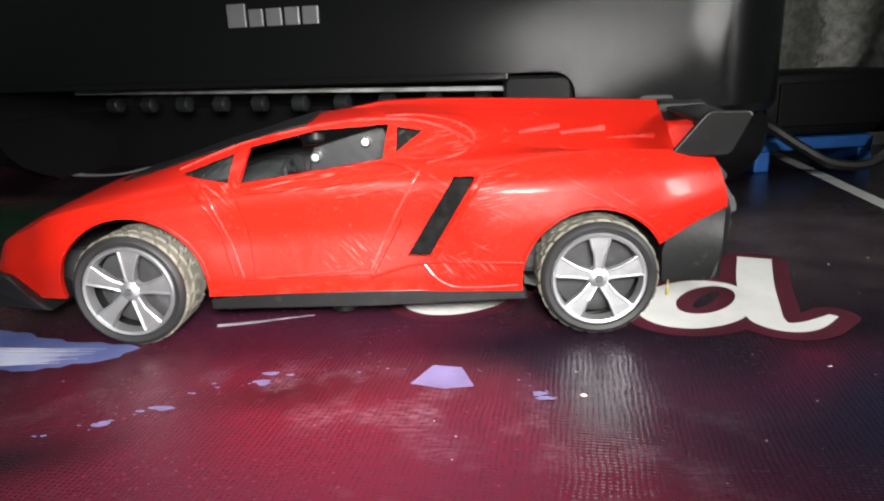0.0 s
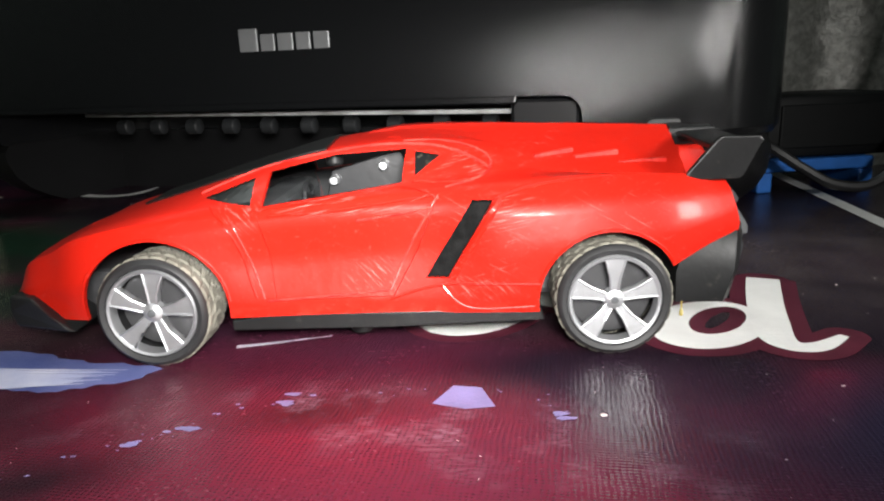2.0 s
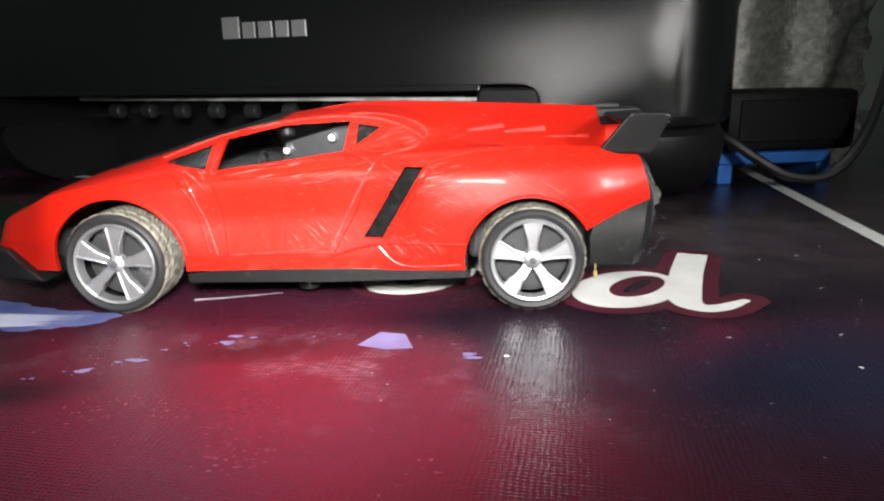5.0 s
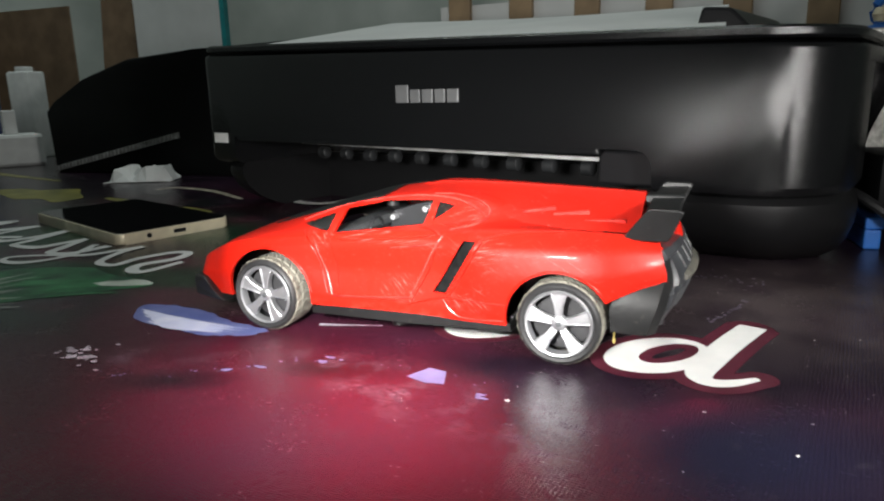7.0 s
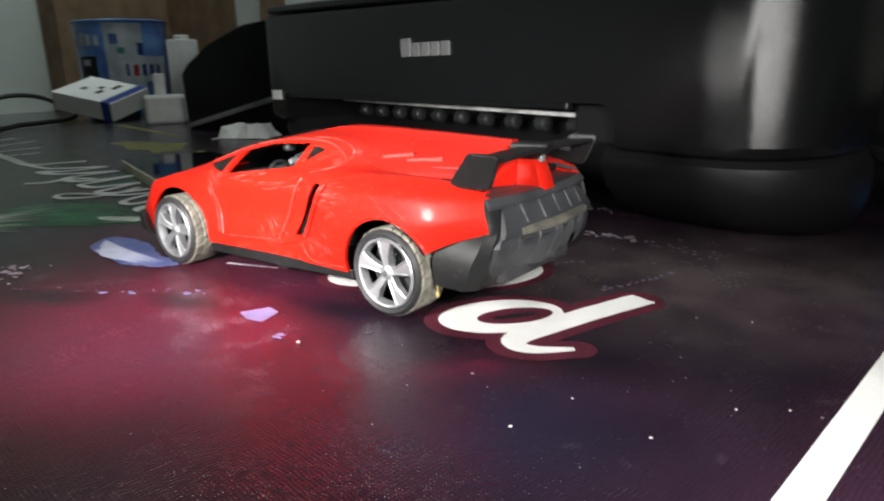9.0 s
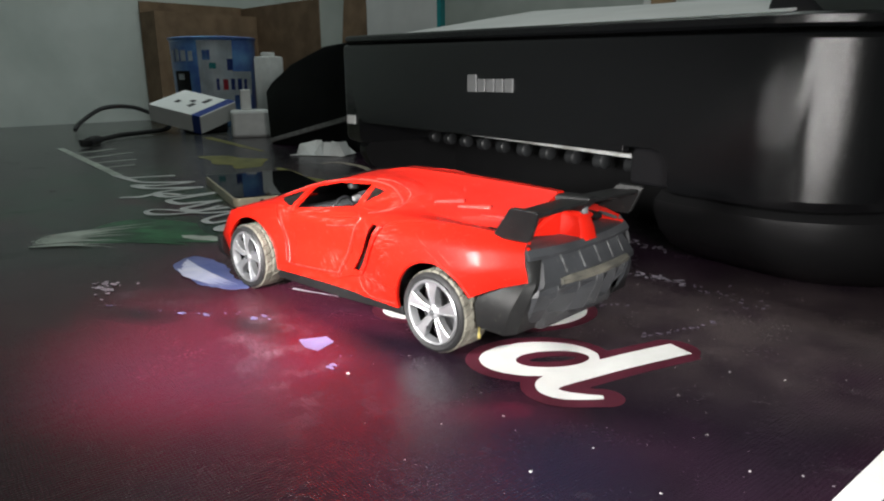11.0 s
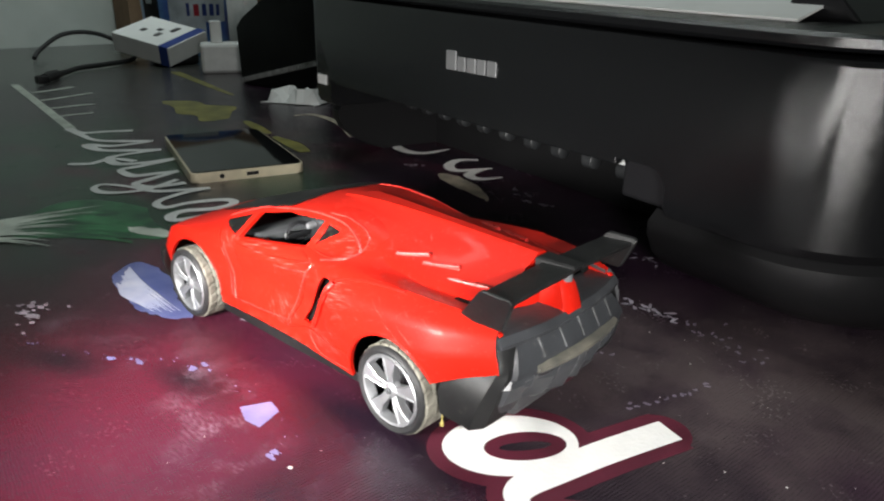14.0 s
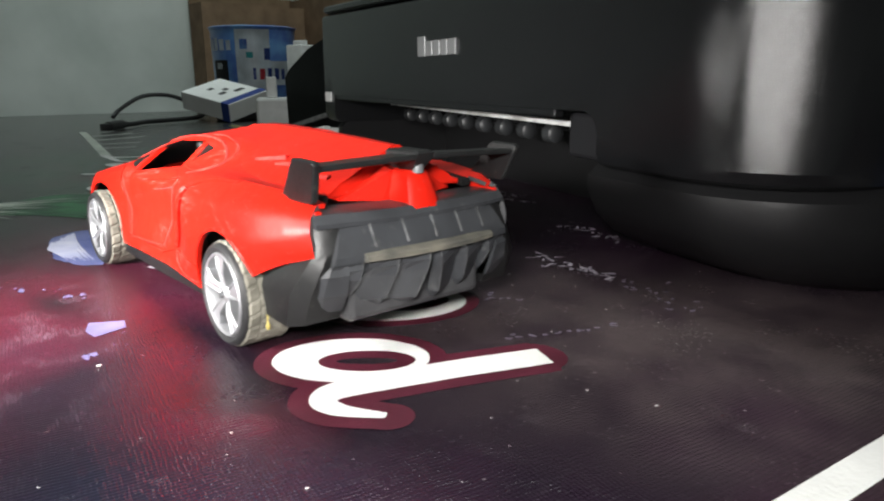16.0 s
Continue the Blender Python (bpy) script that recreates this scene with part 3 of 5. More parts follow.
def car_shell():
    bm = bmesh.new()
    rows = []
    steps = 88
    for i in range(steps + 1):
        x = CX[0] + (CX[-1] - CX[0]) * i / steps
        half = half_section(x)
        line = [(-y, z) for y, z in half] + [(y, z) for y, z in half[-2::-1]]
        tail = max(0, x - 10) / 26  # the tail leans forwards
        rows.append([bm.verts.new((x - tail * (2.6 + 0.27 * max(0, z - 34)), y, z)) for y, z in line])
    for a, b in zip(rows, rows[1:]):
        for k in range(len(a) - 1):
            bm.faces.new((a[k], b[k], b[k + 1], a[k + 1]))
    bm.faces.new(rows[0])
    bmesh.ops.smooth_vert(bm, verts=[v for r in rows[1:-1] for v in r[1:-1]], factor=0.5, use_axis_x=False, use_axis_y=True, use_axis_z=True)
    # a wall thickness of 1.3 mm, inwards
    bmesh.ops.recalc_face_normals(bm, faces=bm.faces)
    bmesh.ops.solidify(bm, geom=bm.faces[:], thickness=1.3)
    bmesh.ops.scale(bm, vec=(MM, WIDE, MM), verts=bm.verts)
    return bm


def cutter(outline, y0, y1):
    bm = bmesh.new()
    side_prism(bm, [(x * MM, z * MM) for x, z in outline], y0 * MM, y1 * MM)
    return link("cutter", bm, M_BLACK)


def disc_outline(cx, cz, r, n=48, squash=1.0):
    return [(cx + r * math.cos(2 * math.pi * k / n), cz + squash * r * math.sin(2 * math.pi * k / n)) for k in range(n)]


DOOR = [(-95, 41.3), (-92.5, 30), (-91, 17), (-59, 17.5), (-52, 30), (-46.5, 43.5), (-52, 45.6), (-56, 46.3)]
WIN_FRONT = [(-111, 44.4), (-97.5, 49), (-97, 42.5)]
WIN_DOOR = [(-93.5, 50.4), (-94, 42.2), (-56, 47.0), (-55, 55.3), (-75, 54.4)]
WIN_REAR = [(-52.5, 54.6), (-45.5, 53.4), (-52.5, 48.5)]
VENT = [(-37, 43), (-31.5, 43), (-44, 22), (-50, 22)]
ARCHES = [disc_outline(-124.3, 14.5, 20.3), disc_outline(-1.0, 15.5, 18.8)]

def pane(name, outline, label):
    """Smoked panes cut from the shell, set a little inwards, on both sides."""
    for y0, y1 in ((-60, -12), (12, 60)):
        ob = link(name, car_shell(), M_GLASSD, car, label)
        boolean(ob, [cutter(outline, y0, y1)], "INTERSECT")
        for v in ob.data.vertices:
            v.co.y += 0.0007 if y0 < 0 else -0.0007
        ob.data.materials.clear()
        ob.data.materials.append(M_GLASSD)


pane("front_quarter_window", WIN_FRONT, "smoked plastic front quarter window")
pane("rear_quarter_window", WIN_REAR, "smoked plastic rear quarter window")
body = link("body_shell", car_shell(), M_RED, car)
door_solid = link("door", bmesh.new(), M_RED, car)
door_solid.data = body.data.copy()
sides = [(-60, -22), (22, 60)]
cuts = []
for y0, y1 in sides:
    cuts += [cutter(o, y0, y1) for o in (WIN_FRONT, WIN_DOOR, WIN_REAR, *ARCHES)]
    cuts.append(cutter(VENT, y0, y1))
    grow = [(x + (0.18 if x > -75 else -0.12), z + (0.1 if z > 30 else -0.15)) for x, z in DOOR]
    cuts.append(cutter(grow, y0, y1))
for y0, y1 in ((-29, -3), (3, 29)):
    cuts.append(cutter([(23.5, 40), (42, 40), (42, 60), (23.5, 60)], y0, y1))
boolean(body, cuts)
boolean(door_solid, [cutter(DOOR, -60, -22)], "INTERSECT")
door_far = new("door", door_solid.data.copy())
door_far.parent = car
for v in door_far.data.vertices:
    v.co.y = -v.co.y
door_far.data.flip_normals()
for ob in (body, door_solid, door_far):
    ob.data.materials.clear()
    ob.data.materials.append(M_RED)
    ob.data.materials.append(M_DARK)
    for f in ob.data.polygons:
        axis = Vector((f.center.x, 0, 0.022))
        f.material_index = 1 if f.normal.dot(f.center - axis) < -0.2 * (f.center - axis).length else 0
    ob.data.shade_smooth()
    ob.data.set_sharp_from_angle(angle=radians(32))


def ridge(points, radius, name="body_crease", lift=0.0, material=None):
    """A fine raised line along the flank, on both sides."""
    for sgn in (-1, 1):
        bm = bmesh.new()
        line = []
        pts = [(points[0][0], points[0][1])]
        for i in range(len(points) - 1):
            for k in range(1, 9):
                p0, p1, p2, p3 = points[max(i - 1, 0)], points[i], points[i + 1], points[min(i + 2, len(points) - 1)]
                t = k / 8
                pts.append(tuple(0.5 * (2 * b + (c_ - a) * t + (2 * a - 5 * b + 4 * c_ - d) * t**2 + (3 * b - a - 3 * c_ + d) * t**3) for a, b, c_, d in zip(p0, p1, p2, p3)))
        for x, z in pts:
            for ob in (body, door_solid):
                hit, loc, nor, idx = ob.ray_cast((x * MM, -0.1, z * MM), (0, 1, 0))
                if hit and loc.y < -0.012:
                    line.append((loc.x, -sgn * (loc.y - lift * MM), loc.z))
                    break
        if len(line) > 2:
            tube(bm, line, radius * MM, 6)
            part(name, bm, material or M_RED, car, "", True)


bpy.context.view_layer.update()
ridge([(-113, 45.2), (-98, 50.6), (-80, 54.6), (-62, 56.6), (-47, 55.8), (-37, 52.6), (-31.5, 49.6)], 0.5, "roof_rail", material=M_REDWORNGLINT)
ridge([(-33, 49.0), (-37, 47.6), (-45, 46.9), (-53, 47.4)], 0.4)
ridge([(-92, 40.0), (-75, 40.8), (-58, 42.8), (-47, 44.2)], 0.35)
ridge([(-30, 43.6), (-22, 45.8), (-12, 47.2), (0, 47.8)], 0.5)
ridge([(-60, 16.6), (-47, 20.0), (-32, 20.8), (-19.5, 20.6)], 0.42)
ridge([(-46.2, 44), (-53, 32.6), (-59.6, 19)], 0.36, material=M_REDWORNGLINT)
ridge([(-108, 42.6), (-103, 37), (-100, 31), (-98, 23), (-96.4, 18)], 0.4)
ridge([(-101.6, 39), (-98, 29), (-94.2, 17.4)], 0.3, material=M_REDWORNGLINT)
ridge([(-93.5, 17), (-76, 17.8), (-60, 19)], 0.36, material=M_REDWORNGLINT)
ridge([(-68, 38.2), (-57, 39.6), (-48, 41.2)], 0.35, material=M_REDWORNGLINT)
ridge([(-56, 57.2), (-46, 57), (-37, 55.2), (-31.6, 52), (-33.4, 48.4), (-44, 46)], 0.4, material=M_REDWORNGLINT)
ridge([(-45.4, 19.8), (-38, 13.9), (-19.4, 14.4)], 0.3, material=M_REDWORNGLINT)
ridge([(-30.2, 43.2), (-33.5, 37.5), (-37, 31.8), (-40.2, 26.6), (-42.9, 22.2)], 1.15, "intake_lip", 0.5)
for ax, az, ar, a0, a1 in ((-124.3, 14.5, 20.9, 8, 172), (-1.0, 15.5, 19.4, 28, 170)):
    ridge([(ax + ar * math.cos(radians(a0 + (a1 - a0) * k / 12)), az + ar * math.sin(radians(a0 + (a1 - a0) * k / 12))) for k in range(13)], 0.42, "arch_lip", -0.2)


def mm(bm):
    bmesh.ops.scale(bm, vec=(MM, WIDE, MM), verts=bm.verts)
    return bm


# chassis, cabin and what shows through the openings
bm = bmesh.new()
box(bm, -104, -19, -33, 33, 9, 14, 1)
box(bm, -172, -104, -22, 22, 9, 22, 2)
box(bm, -19, 34, -22, 22, 11, 38, 2)
box(bm, -104, -92, -30, 30, 12, 34, 2)
box(bm, -52, -42, -31, 31, 12, 44, 2)
part("chassis", mm(bm), M_DARK, car, "black plastic chassis")
for sgn in (-1, 1):
    bm = bmesh.new()
    side_prism(bm, [(-104, 8.6), (-104, 11.5), (-95, 12.6), (-19, 13.2), (-18, 9.6), (-60, 8.8)], 33.5 * sgn - 4.6, 33.5 * sgn + 4.6, 0.5)
    part("sill_skirt", mm(bm), M_BLACK, car, "black side skirt")
    bm = bmesh.new()
    side_prism(bm, [(-62, 40), (-53, 48.5), (-48, 47), (-52, 16), (-70, 15), (-72, 22), (-60, 24)], 14 * sgn - 7, 14 * sgn + 7, 1.5)
    part("seat", mm(bm), M_SEAT, car, "grey moulded seat")
bm = bmesh.new()
box(bm, -106, -92, -28, 28, 30, 41, 3)
part("dashboard", mm(bm), M_GREYP, car, "grey moulded dashboard")
bm = bmesh.new()
tube(bm, [(-86, -14 + 5.2 * math.cos(a), 40 + 5.2 * math.sin(a)) for a in [2 * math.pi * k / 20 for k in range(21)]], 0.8, 6)
box(bm, -87, -85, -19, -9, 39, 41, 0.4)
box(bm, -92, -86, -15, -13, 38, 40, 0.4)
part("steering_wheel", mm(bm), M_PANEL, car, "grey steering wheel")
for x, z in ((-78, 45.5), (-63, 49.5)):
    bm = bmesh.new()
    lathe(bm, [(0, -1.2), (1.1, -1.1), (1.5, 0), (1.5, 3), (0, 3)], 14, "y", Matrix.Translation((x, -13.5, z)))
    part("screw_boss", mm(bm), M_CHROME, car, "pale plastic screw boss", True)
bm = bmesh.new()
lathe(bm, [(0, 50.2), (2.0, 50.4), (2.6, 51.2), (2.6, 53.6), (1.2, 54.6), (0, 54.6)], 16, "z", Matrix.Translation((-77, -15, 0)))
part("roof_knob", mm(bm), M_BLACK, car, "black knob under the roof", True)
bm = bmesh.new()
side_prism(bm, [(-82, 36), (-79, 48), (-58, 54), (-52, 40), (-56, 34)], -11.5, -9.5, 0.4)
part("cabin_panel", mm(bm), M_PANEL, car, "dark grey cabin panel")
# windscreen, dusty and dark, on the outer skin


def skin_patch(x0, x1, f0, f1, lift, nx=14, ny=12, thick=0.5):
    """A panel that follows the shell between two stations; f: fraction of the way across the roof, -1 to 1."""
    bm = bmesh.new()
    rows = []
    for i in range(nx + 1):
        x = x0 + (x1 - x0) * i / nx
        ye, ze = curve(CX, SECTION[6][0], x), curve(CX, SECTION[6][1], x)
        zc = curve(CX, SECTION[7][1], x)
        row = []
        for k in range(ny + 1):
            f = f0 + (f1 - f0) * k / ny
            row.append(bm.verts.new((x, f * ye, zc + (ze - zc) * abs(f) + lift)))
        rows.append(row)
    for a, b in zip(rows, rows[1:]):
        for k in range(ny):
            bm.faces.new((a[k], b[k], b[k + 1], a[k + 1]))
    bmesh.ops.recalc_face_normals(bm, faces=bm.faces)
    bmesh.ops.solidify(bm, geom=bm.faces[:], thickness=thick)
    return mm(bm)


part("windscreen", skin_patch(-134, -78, -0.93, 0.93, 0.55), M_GLASSD, car, "dusty dark windscreen", True)
bm = bmesh.new()
box(bm, -158, -140, -9, 9, 34.2, 36.2, 0.8, 2)
for v in bm.verts:
    v.co.z += (v.co.x + 149) * 0.36 + 0.2
part("hood_scoop", mm(bm), M_RED, car)
for sgn in (-1, 1):
    bm = bmesh.new()
    ol = [(-163, 26), (-150, 33.5), (-146, 34.5), (-155, 29)]
    side_prism(bm, [(x, z + 0.4) for x, z in ol], 33.5 * sgn - 1.8, 33.5 * sgn + 1.8, 0.4)
    for v in bm.verts:
        v.co.y -= sgn * (-146 - v.co.x) * 0.28
    part("headlight", mm(bm), M_GLASSD, car, "dark smoked headlight")
    # black front bumper corner with angular intake
    bm = bmesh.new()
    side_prism(bm, [(-168.5, 9.5), (-170.5, 14), (-169.5, 18.6), (-161.5, 18.8), (-155, 14), (-148.5, 9.2)], sgn * 28.5 - 9, sgn * 28.5 + 9, 0.8)
    for v in bm.verts:
        v.co.y -= sgn * max(0, -156 - v.co.x) * 0.38
        v.co.y += sgn * 0.6
    part("front_bumper", mm(bm), M_BLACK, car, "black angular front bumper corner")
    # recessed side intake behind the door
    bm = bmesh.new()
    side_prism(bm, [(-38, 44), (-29, 44), (-42, 21), (-52, 21)], sgn * 33.6 - 0.8, sgn * 33.6 + 0.8, 0.2)
    part("side_intake", mm(bm), M_VENT, car, "black recessed side air intake")
    # wheel-arch bulge behind the front wheel
bm = bmesh.new()
box(bm, -174, -166, -20, 20, 8.5, 12, 0.8)
part("front_splitter", mm(bm), M_BLACK, car, "black front splitter")
# raised engine cover: broad slopes that rise to a narrow ridge along the middle
bm = bmesh.new()
rings = []
for x, hw_lo, z_lo, hw_mid, z_mid, hw_hi, z_hi in [(-68, 12, 56.4, 8, 57.6, 3.5, 58.6), (-58, 19, 56, 12.5, 58.2, 4.5, 60.2), (-45, 20.5, 54, 14, 57, 3.6, 60.4), (-30, 24.5, 49.6, 16, 54.8, 2.8, 60),
                                           (-15, 27, 47.4, 17, 53, 2.4, 59.4), (0, 27, 46.4, 16.5, 51.8, 2.2, 58.8), (12, 25.5, 45.6, 15.5, 50.9, 2.0, 58.2), (24, 21.5, 44.8, 13.5, 50.2, 1.8, 57.6)]:
    half = [(hw_lo, z_lo), ((hw_lo + hw_mid) / 2, (z_lo + z_mid) / 2 + 0.7), (hw_mid, z_mid), ((hw_mid + hw_hi) / 2, (z_mid + z_hi) / 2 + 0.1), (hw_hi + 0.7, z_hi - 0.9), (hw_hi - 0.5, z_hi)]
    rings.append([bm.verts.new((x, -y, z)) for y, z in half] + [bm.verts.new((x, y, z)) for y, z in half[::-1]])
for a, b in zip(rings, rings[1:]):
    for k in range(11):
        bm.faces.new((a[k], b[k], b[k + 1], a[k + 1]))
    bm.faces.new((a[11], b[11], b[0], a[0]))
bm.faces.new(rings[0])
bm.faces.new(rings[-1])
part("engine_cover", mm(bm), M_RED, car, "red raised engine cover", 30)


def bar_pose(a, b):
    """A pose at a, its x along the way to b."""
    d = (b - a).normalized()
    s_ = d.cross(Vector((0, 0, 1))).normalized()
    m = Matrix((d, -s_, s_.cross(d))).transposed().to_4x4()
    m.translation = a
    return m


for sgn in (-1, 1):
    # the louvres' bright edges are highlights painted as paler red
    for a, b in (((-19, 20.6, 51.6), (-7.5, 16.4, 52.9)), ((-7.5, 19.8, 50.9), (5.5, 16.2, 51.9)), ((4.5, 20.6, 49.0), (19, 17.6, 49.3))):
        bm = bmesh.new()
        a, b = Vector((a[0], sgn * a[1], a[2])), Vector((b[0], sgn * b[1], b[2]))
        box(bm, 0, (b - a).length, -0.8, 0.8, -1.6, 0.7, 0.3, 2, bar_pose(a, b))
        part("engine_louvre", mm(bm), M_REDWORNGLINT, car, "red louvre bar, its edge highlight painted in paler red")
    # solid black bar that paints the shade of the gap between cover and rear fender
    bm = bmesh.new()
    side_prism(bm, [(9, 44.6), (26, 43.2), (26, 45.6), (12, 46.6)], sgn * 25.8 - 1.6, sgn * 25.8 + 1.6, 0.4)
    for v in bm.verts:
        v.co.y -= sgn * (v.co.x - 9) * 0.14
    part("gap_shade_bar", mm(bm), M_VENT, car, "black bar painting the shaded slot beside the engine cover")
bm = bmesh.new()
rings = [[bm.verts.new((x, y, z)) for y, z in ((-w0, z0), (-w1, z1), (w1, z1), (w0, z0))] for x, w0, z0, w1, z1 in ((20, 20.5, 44.6, 5.0, 53.0), (24, 18, 43.4, 4.6, 52.2), (27.4, 6.5, 42.5, 3.4, 51.0))]
for a, b in zip(rings, rings[1:]):
    for k in range(4):
        bm.faces.new((a[k], b[k], b[(k + 1) % 4], a[(k + 1) % 4]))
bm.faces.new(rings[0])
bm.faces.new(rings[-1])
part("tail_fairing", mm(bm), M_RED, car)


# rear bumper: sloping upper panel, dusty lip, stepped diffuser bays, corners
def rear_line(x_mid, x_end, y_end, n=12, power=2.2):
    """Half-bowed line across the tail, from the near to the far corner."""
    return [(x_mid - (x_mid - x_end) * abs(f) ** power, y_end * f) for f in [-1 + 2 * k / n for k in range(n + 1)]]


def bowed(bm, layers):
    """Joins bowed lines, each (line, height), into a sheet closed at its back at x = 24."""
    rows = []
    for line, z in layers:
        rows.append([bm.verts.new((24, line[0][1], z))] + [bm.verts.new((x, y, z)) for x, y in line] + [bm.verts.new((24, line[-1][1], z))])
    k = len(rows[0])
    bm.faces.new(rows[0][::-1])
    bm.faces.new(rows[-1])
    for a, b in zip(rows, rows[1:]):
        for i in range(k):
            bm.faces.new((a[i], a[(i + 1) % k], b[(i + 1) % k], b[i]))


bm = bmesh.new()
bowed(bm, [(rear_line(42, 39, 28), 29.5), (rear_line(42.2, 39.2, 27.5), 31.5), (rear_line(40.8, 37.6, 26), 35), (rear_line(37.8, 34.6, 23.5), 40.2), (rear_line(36.4, 33.2, 23), 41.4)])
part("rear_panel", mm(bm), M_BLACKLIT, car, "black sloping rear panel", 30)
bm = bmesh.new()
bowed(bm, [(rear_line(38.6, 34.8, 30), 38.8), (rear_line(38.9, 35, 30.2), 40), (rear_line(37.4, 33.4, 30), 42.2), (rear_line(35.5, 31.5, 29), 42.6)])
part("panel_top_edge", mm(bm), M_BLACKLIT, car, "black upper edge of the rear panel", 30)
bm = bmesh.new()
bowed(bm, [(rear_line(x, x - 2.6, 20.5), z) for x, z in ((42.4, 29.2), (44.2, 29.9), (44.3, 31.2), (42.2, 32.4))])
part("rear_lip", mm(bm), M_DUSTBLACK, car, "dusty black rear lip", 30)
for y in (-23.4, -14, -4.7, 4.7, 14, 23.4):
    bm = bmesh.new()
    dx = -4.2 * abs(y / 28) ** 2.2
    low = 13.2 + 5.2 * (y / 25) ** 2
    w = 4.4
    out = 1 if y > 0 else -1
    layers = []
    for x1, z, saw in ((33.6, low, 2.4), (36.2, low + 2.4, 2.6), (40.0, 24.6, 2.4), (41.4, 27.4, 1.4), (41.6, 29.6, 0.6)):
        lean = out * 0.16 * (30 - z)
        # the edge towards the middle of the car stands proud, the other is set back
        line = [(24, y - w + lean), (x1 + dx - saw, y - w + lean), (x1 + dx - saw * 0.55, y - w * 0.6 + lean), (x1 + dx + saw * 0.8, y + w * 0.72 + lean), (x1 + dx - 1.4, y + w + lean), (24, y + w + lean)]
        if out > 0:
            line = [(x, 2 * (y + lean) - v) for x, v in line][::-1]
        layers.append((line, z))
    stack(bm, layers)
    for v in bm.verts:
        if v.co.z < low + 0.1 and v.co.x > 30:
            v.co.z += 0.20 * (v.co.y - y) * out + 0.4
    part("diffuser_bay", mm(bm), M_BLACKLIT, car)
    bm = bmesh.new()
    k = 3 if out < 0 else 2
    tube(bm, [(line_[k][0] + 0.05, line_[k][1], z) for line_, z in layers[1:]], 0.16, 6)
    part("diffuser_edge", mm(bm), M_RIB, car, "pale fin edge")
for y in (-17, -8, 1, 9.5, 18):
    bm = bmesh.new()
    dx = -3.2 * abs(y / 26) ** 2.2
    side_prism(bm, [(37.5 + dx, 33.4), (42.1 + dx, 33.4), (38.9 + dx, 39.2), (36 + dx, 39.2)], y - 0.25, y + 0.25, 0.1)
    part("rear_rib", mm(bm), M_RIB, car, "rubbed pale-edged rib")
for sgn in (-1, 1):
    bm = bmesh.new()
    stack(bm, [([(x, sgn * y) for x, y in outline], z) for outline, z in (
        ([(17.4, 36.3), (29.8, 36.8), (32.4, 33.5), (32.8, 24), (17.4, 24)], 13.2),
        ([(17, 37.0), (32.4, 36.9), (35.4, 32.5), (36.2, 24), (17, 24)], 22),
        ([(20, 35.4), (34.4, 32.4), (37, 29.6), (37.8, 24), (20, 24)], 30.4),
        ([(28, 31.6), (35, 30.8), (36.8, 28.6), (37.4, 24), (28, 24)], 32.6),
        ([(28, 29), (32, 29.6), (33.2, 27.6), (34, 24), (28, 24)], 42))])
    part("rear_bumper_corner", mm(bm), M_BLACK, car, "black scuffed rear bumper corner", 25)
    # stepped blade between the corner and the bays
    bm = bmesh.new()
    stack(bm, [([(22, sgn * 24), (x1, sgn * 24), (x1 - 1.4, sgn * (y1 - 2)), (x1 - 3.4, sgn * y1), (22, sgn * y1)], z)
               for x1, y1, z in ((34.6, 31, 15.8), (37.6, 32, 21), (39.2, 31, 26.5), (38.6, 29.5, 29.5))])
    part("diffuser_bay", mm(bm), M_BLACKLIT, car)
# red tail hump with silver cap, black wing, its mount and end plates
bm = bmesh.new()
stack(bm, [([(x0, -w), (x1 - 1, -w), (x1, -w * 0.7), (x1, w * 0.7), (x1 - 1, w), (x0, w)], z) for x0, x1, w, z in ((24, 38.2, 4.8, 40.5), (25, 37.2, 4.3, 45), (25, 35.8, 3.7, 49), (25.5, 34.8, 3.2, 50.8), (26, 33.6, 2.4, 51.4))])
part("tail_hump", mm(bm), M_RED, car, "red tapered tail hump", 40)
bm = bmesh.new()
lathe(bm, [(0, 50.6), (1.7, 50.6), (1.7, 53.6), (1.2, 54.6), (0, 54.6)], 16, "z", Matrix.Translation((34.2, 0, 0)))
part("hump_cap", mm(bm), M_GREYP, car, "grey cap on the tail hump", True)
bm = bmesh.new()
stack(bm, [([(x0, -w), (x1, -w * 0.8), (x1, w * 0.8), (x0, w)], z) for x0, x1, w, z in ((24.2, 34, 2.0, 51.2), (24.2, 37, 3.4, 54.2), (24.2, 38.4, 3.2, 56.4), (24.8, 37.6, 2.6, 57))])
part("wing_mount", mm(bm), M_BLACK, car, "black wing mount behind the ridge", 25)
bm = bmesh.new()
box(bm, 22, 35, -28, 28, 39.0, 41.2, 0.6)
part("tail_deck", mm(bm), M_DUSTBLACK, car, "dusty black tail deck")
for k in range(5):
    bm = bmesh.new()
    box(bm, 23 + 2.3 * k, 24 + 2.3 * k, -27.5, 27.5, 41.0, 42.3, 0.2)
    part("deck_slat", mm(bm), M_BLACK, car)
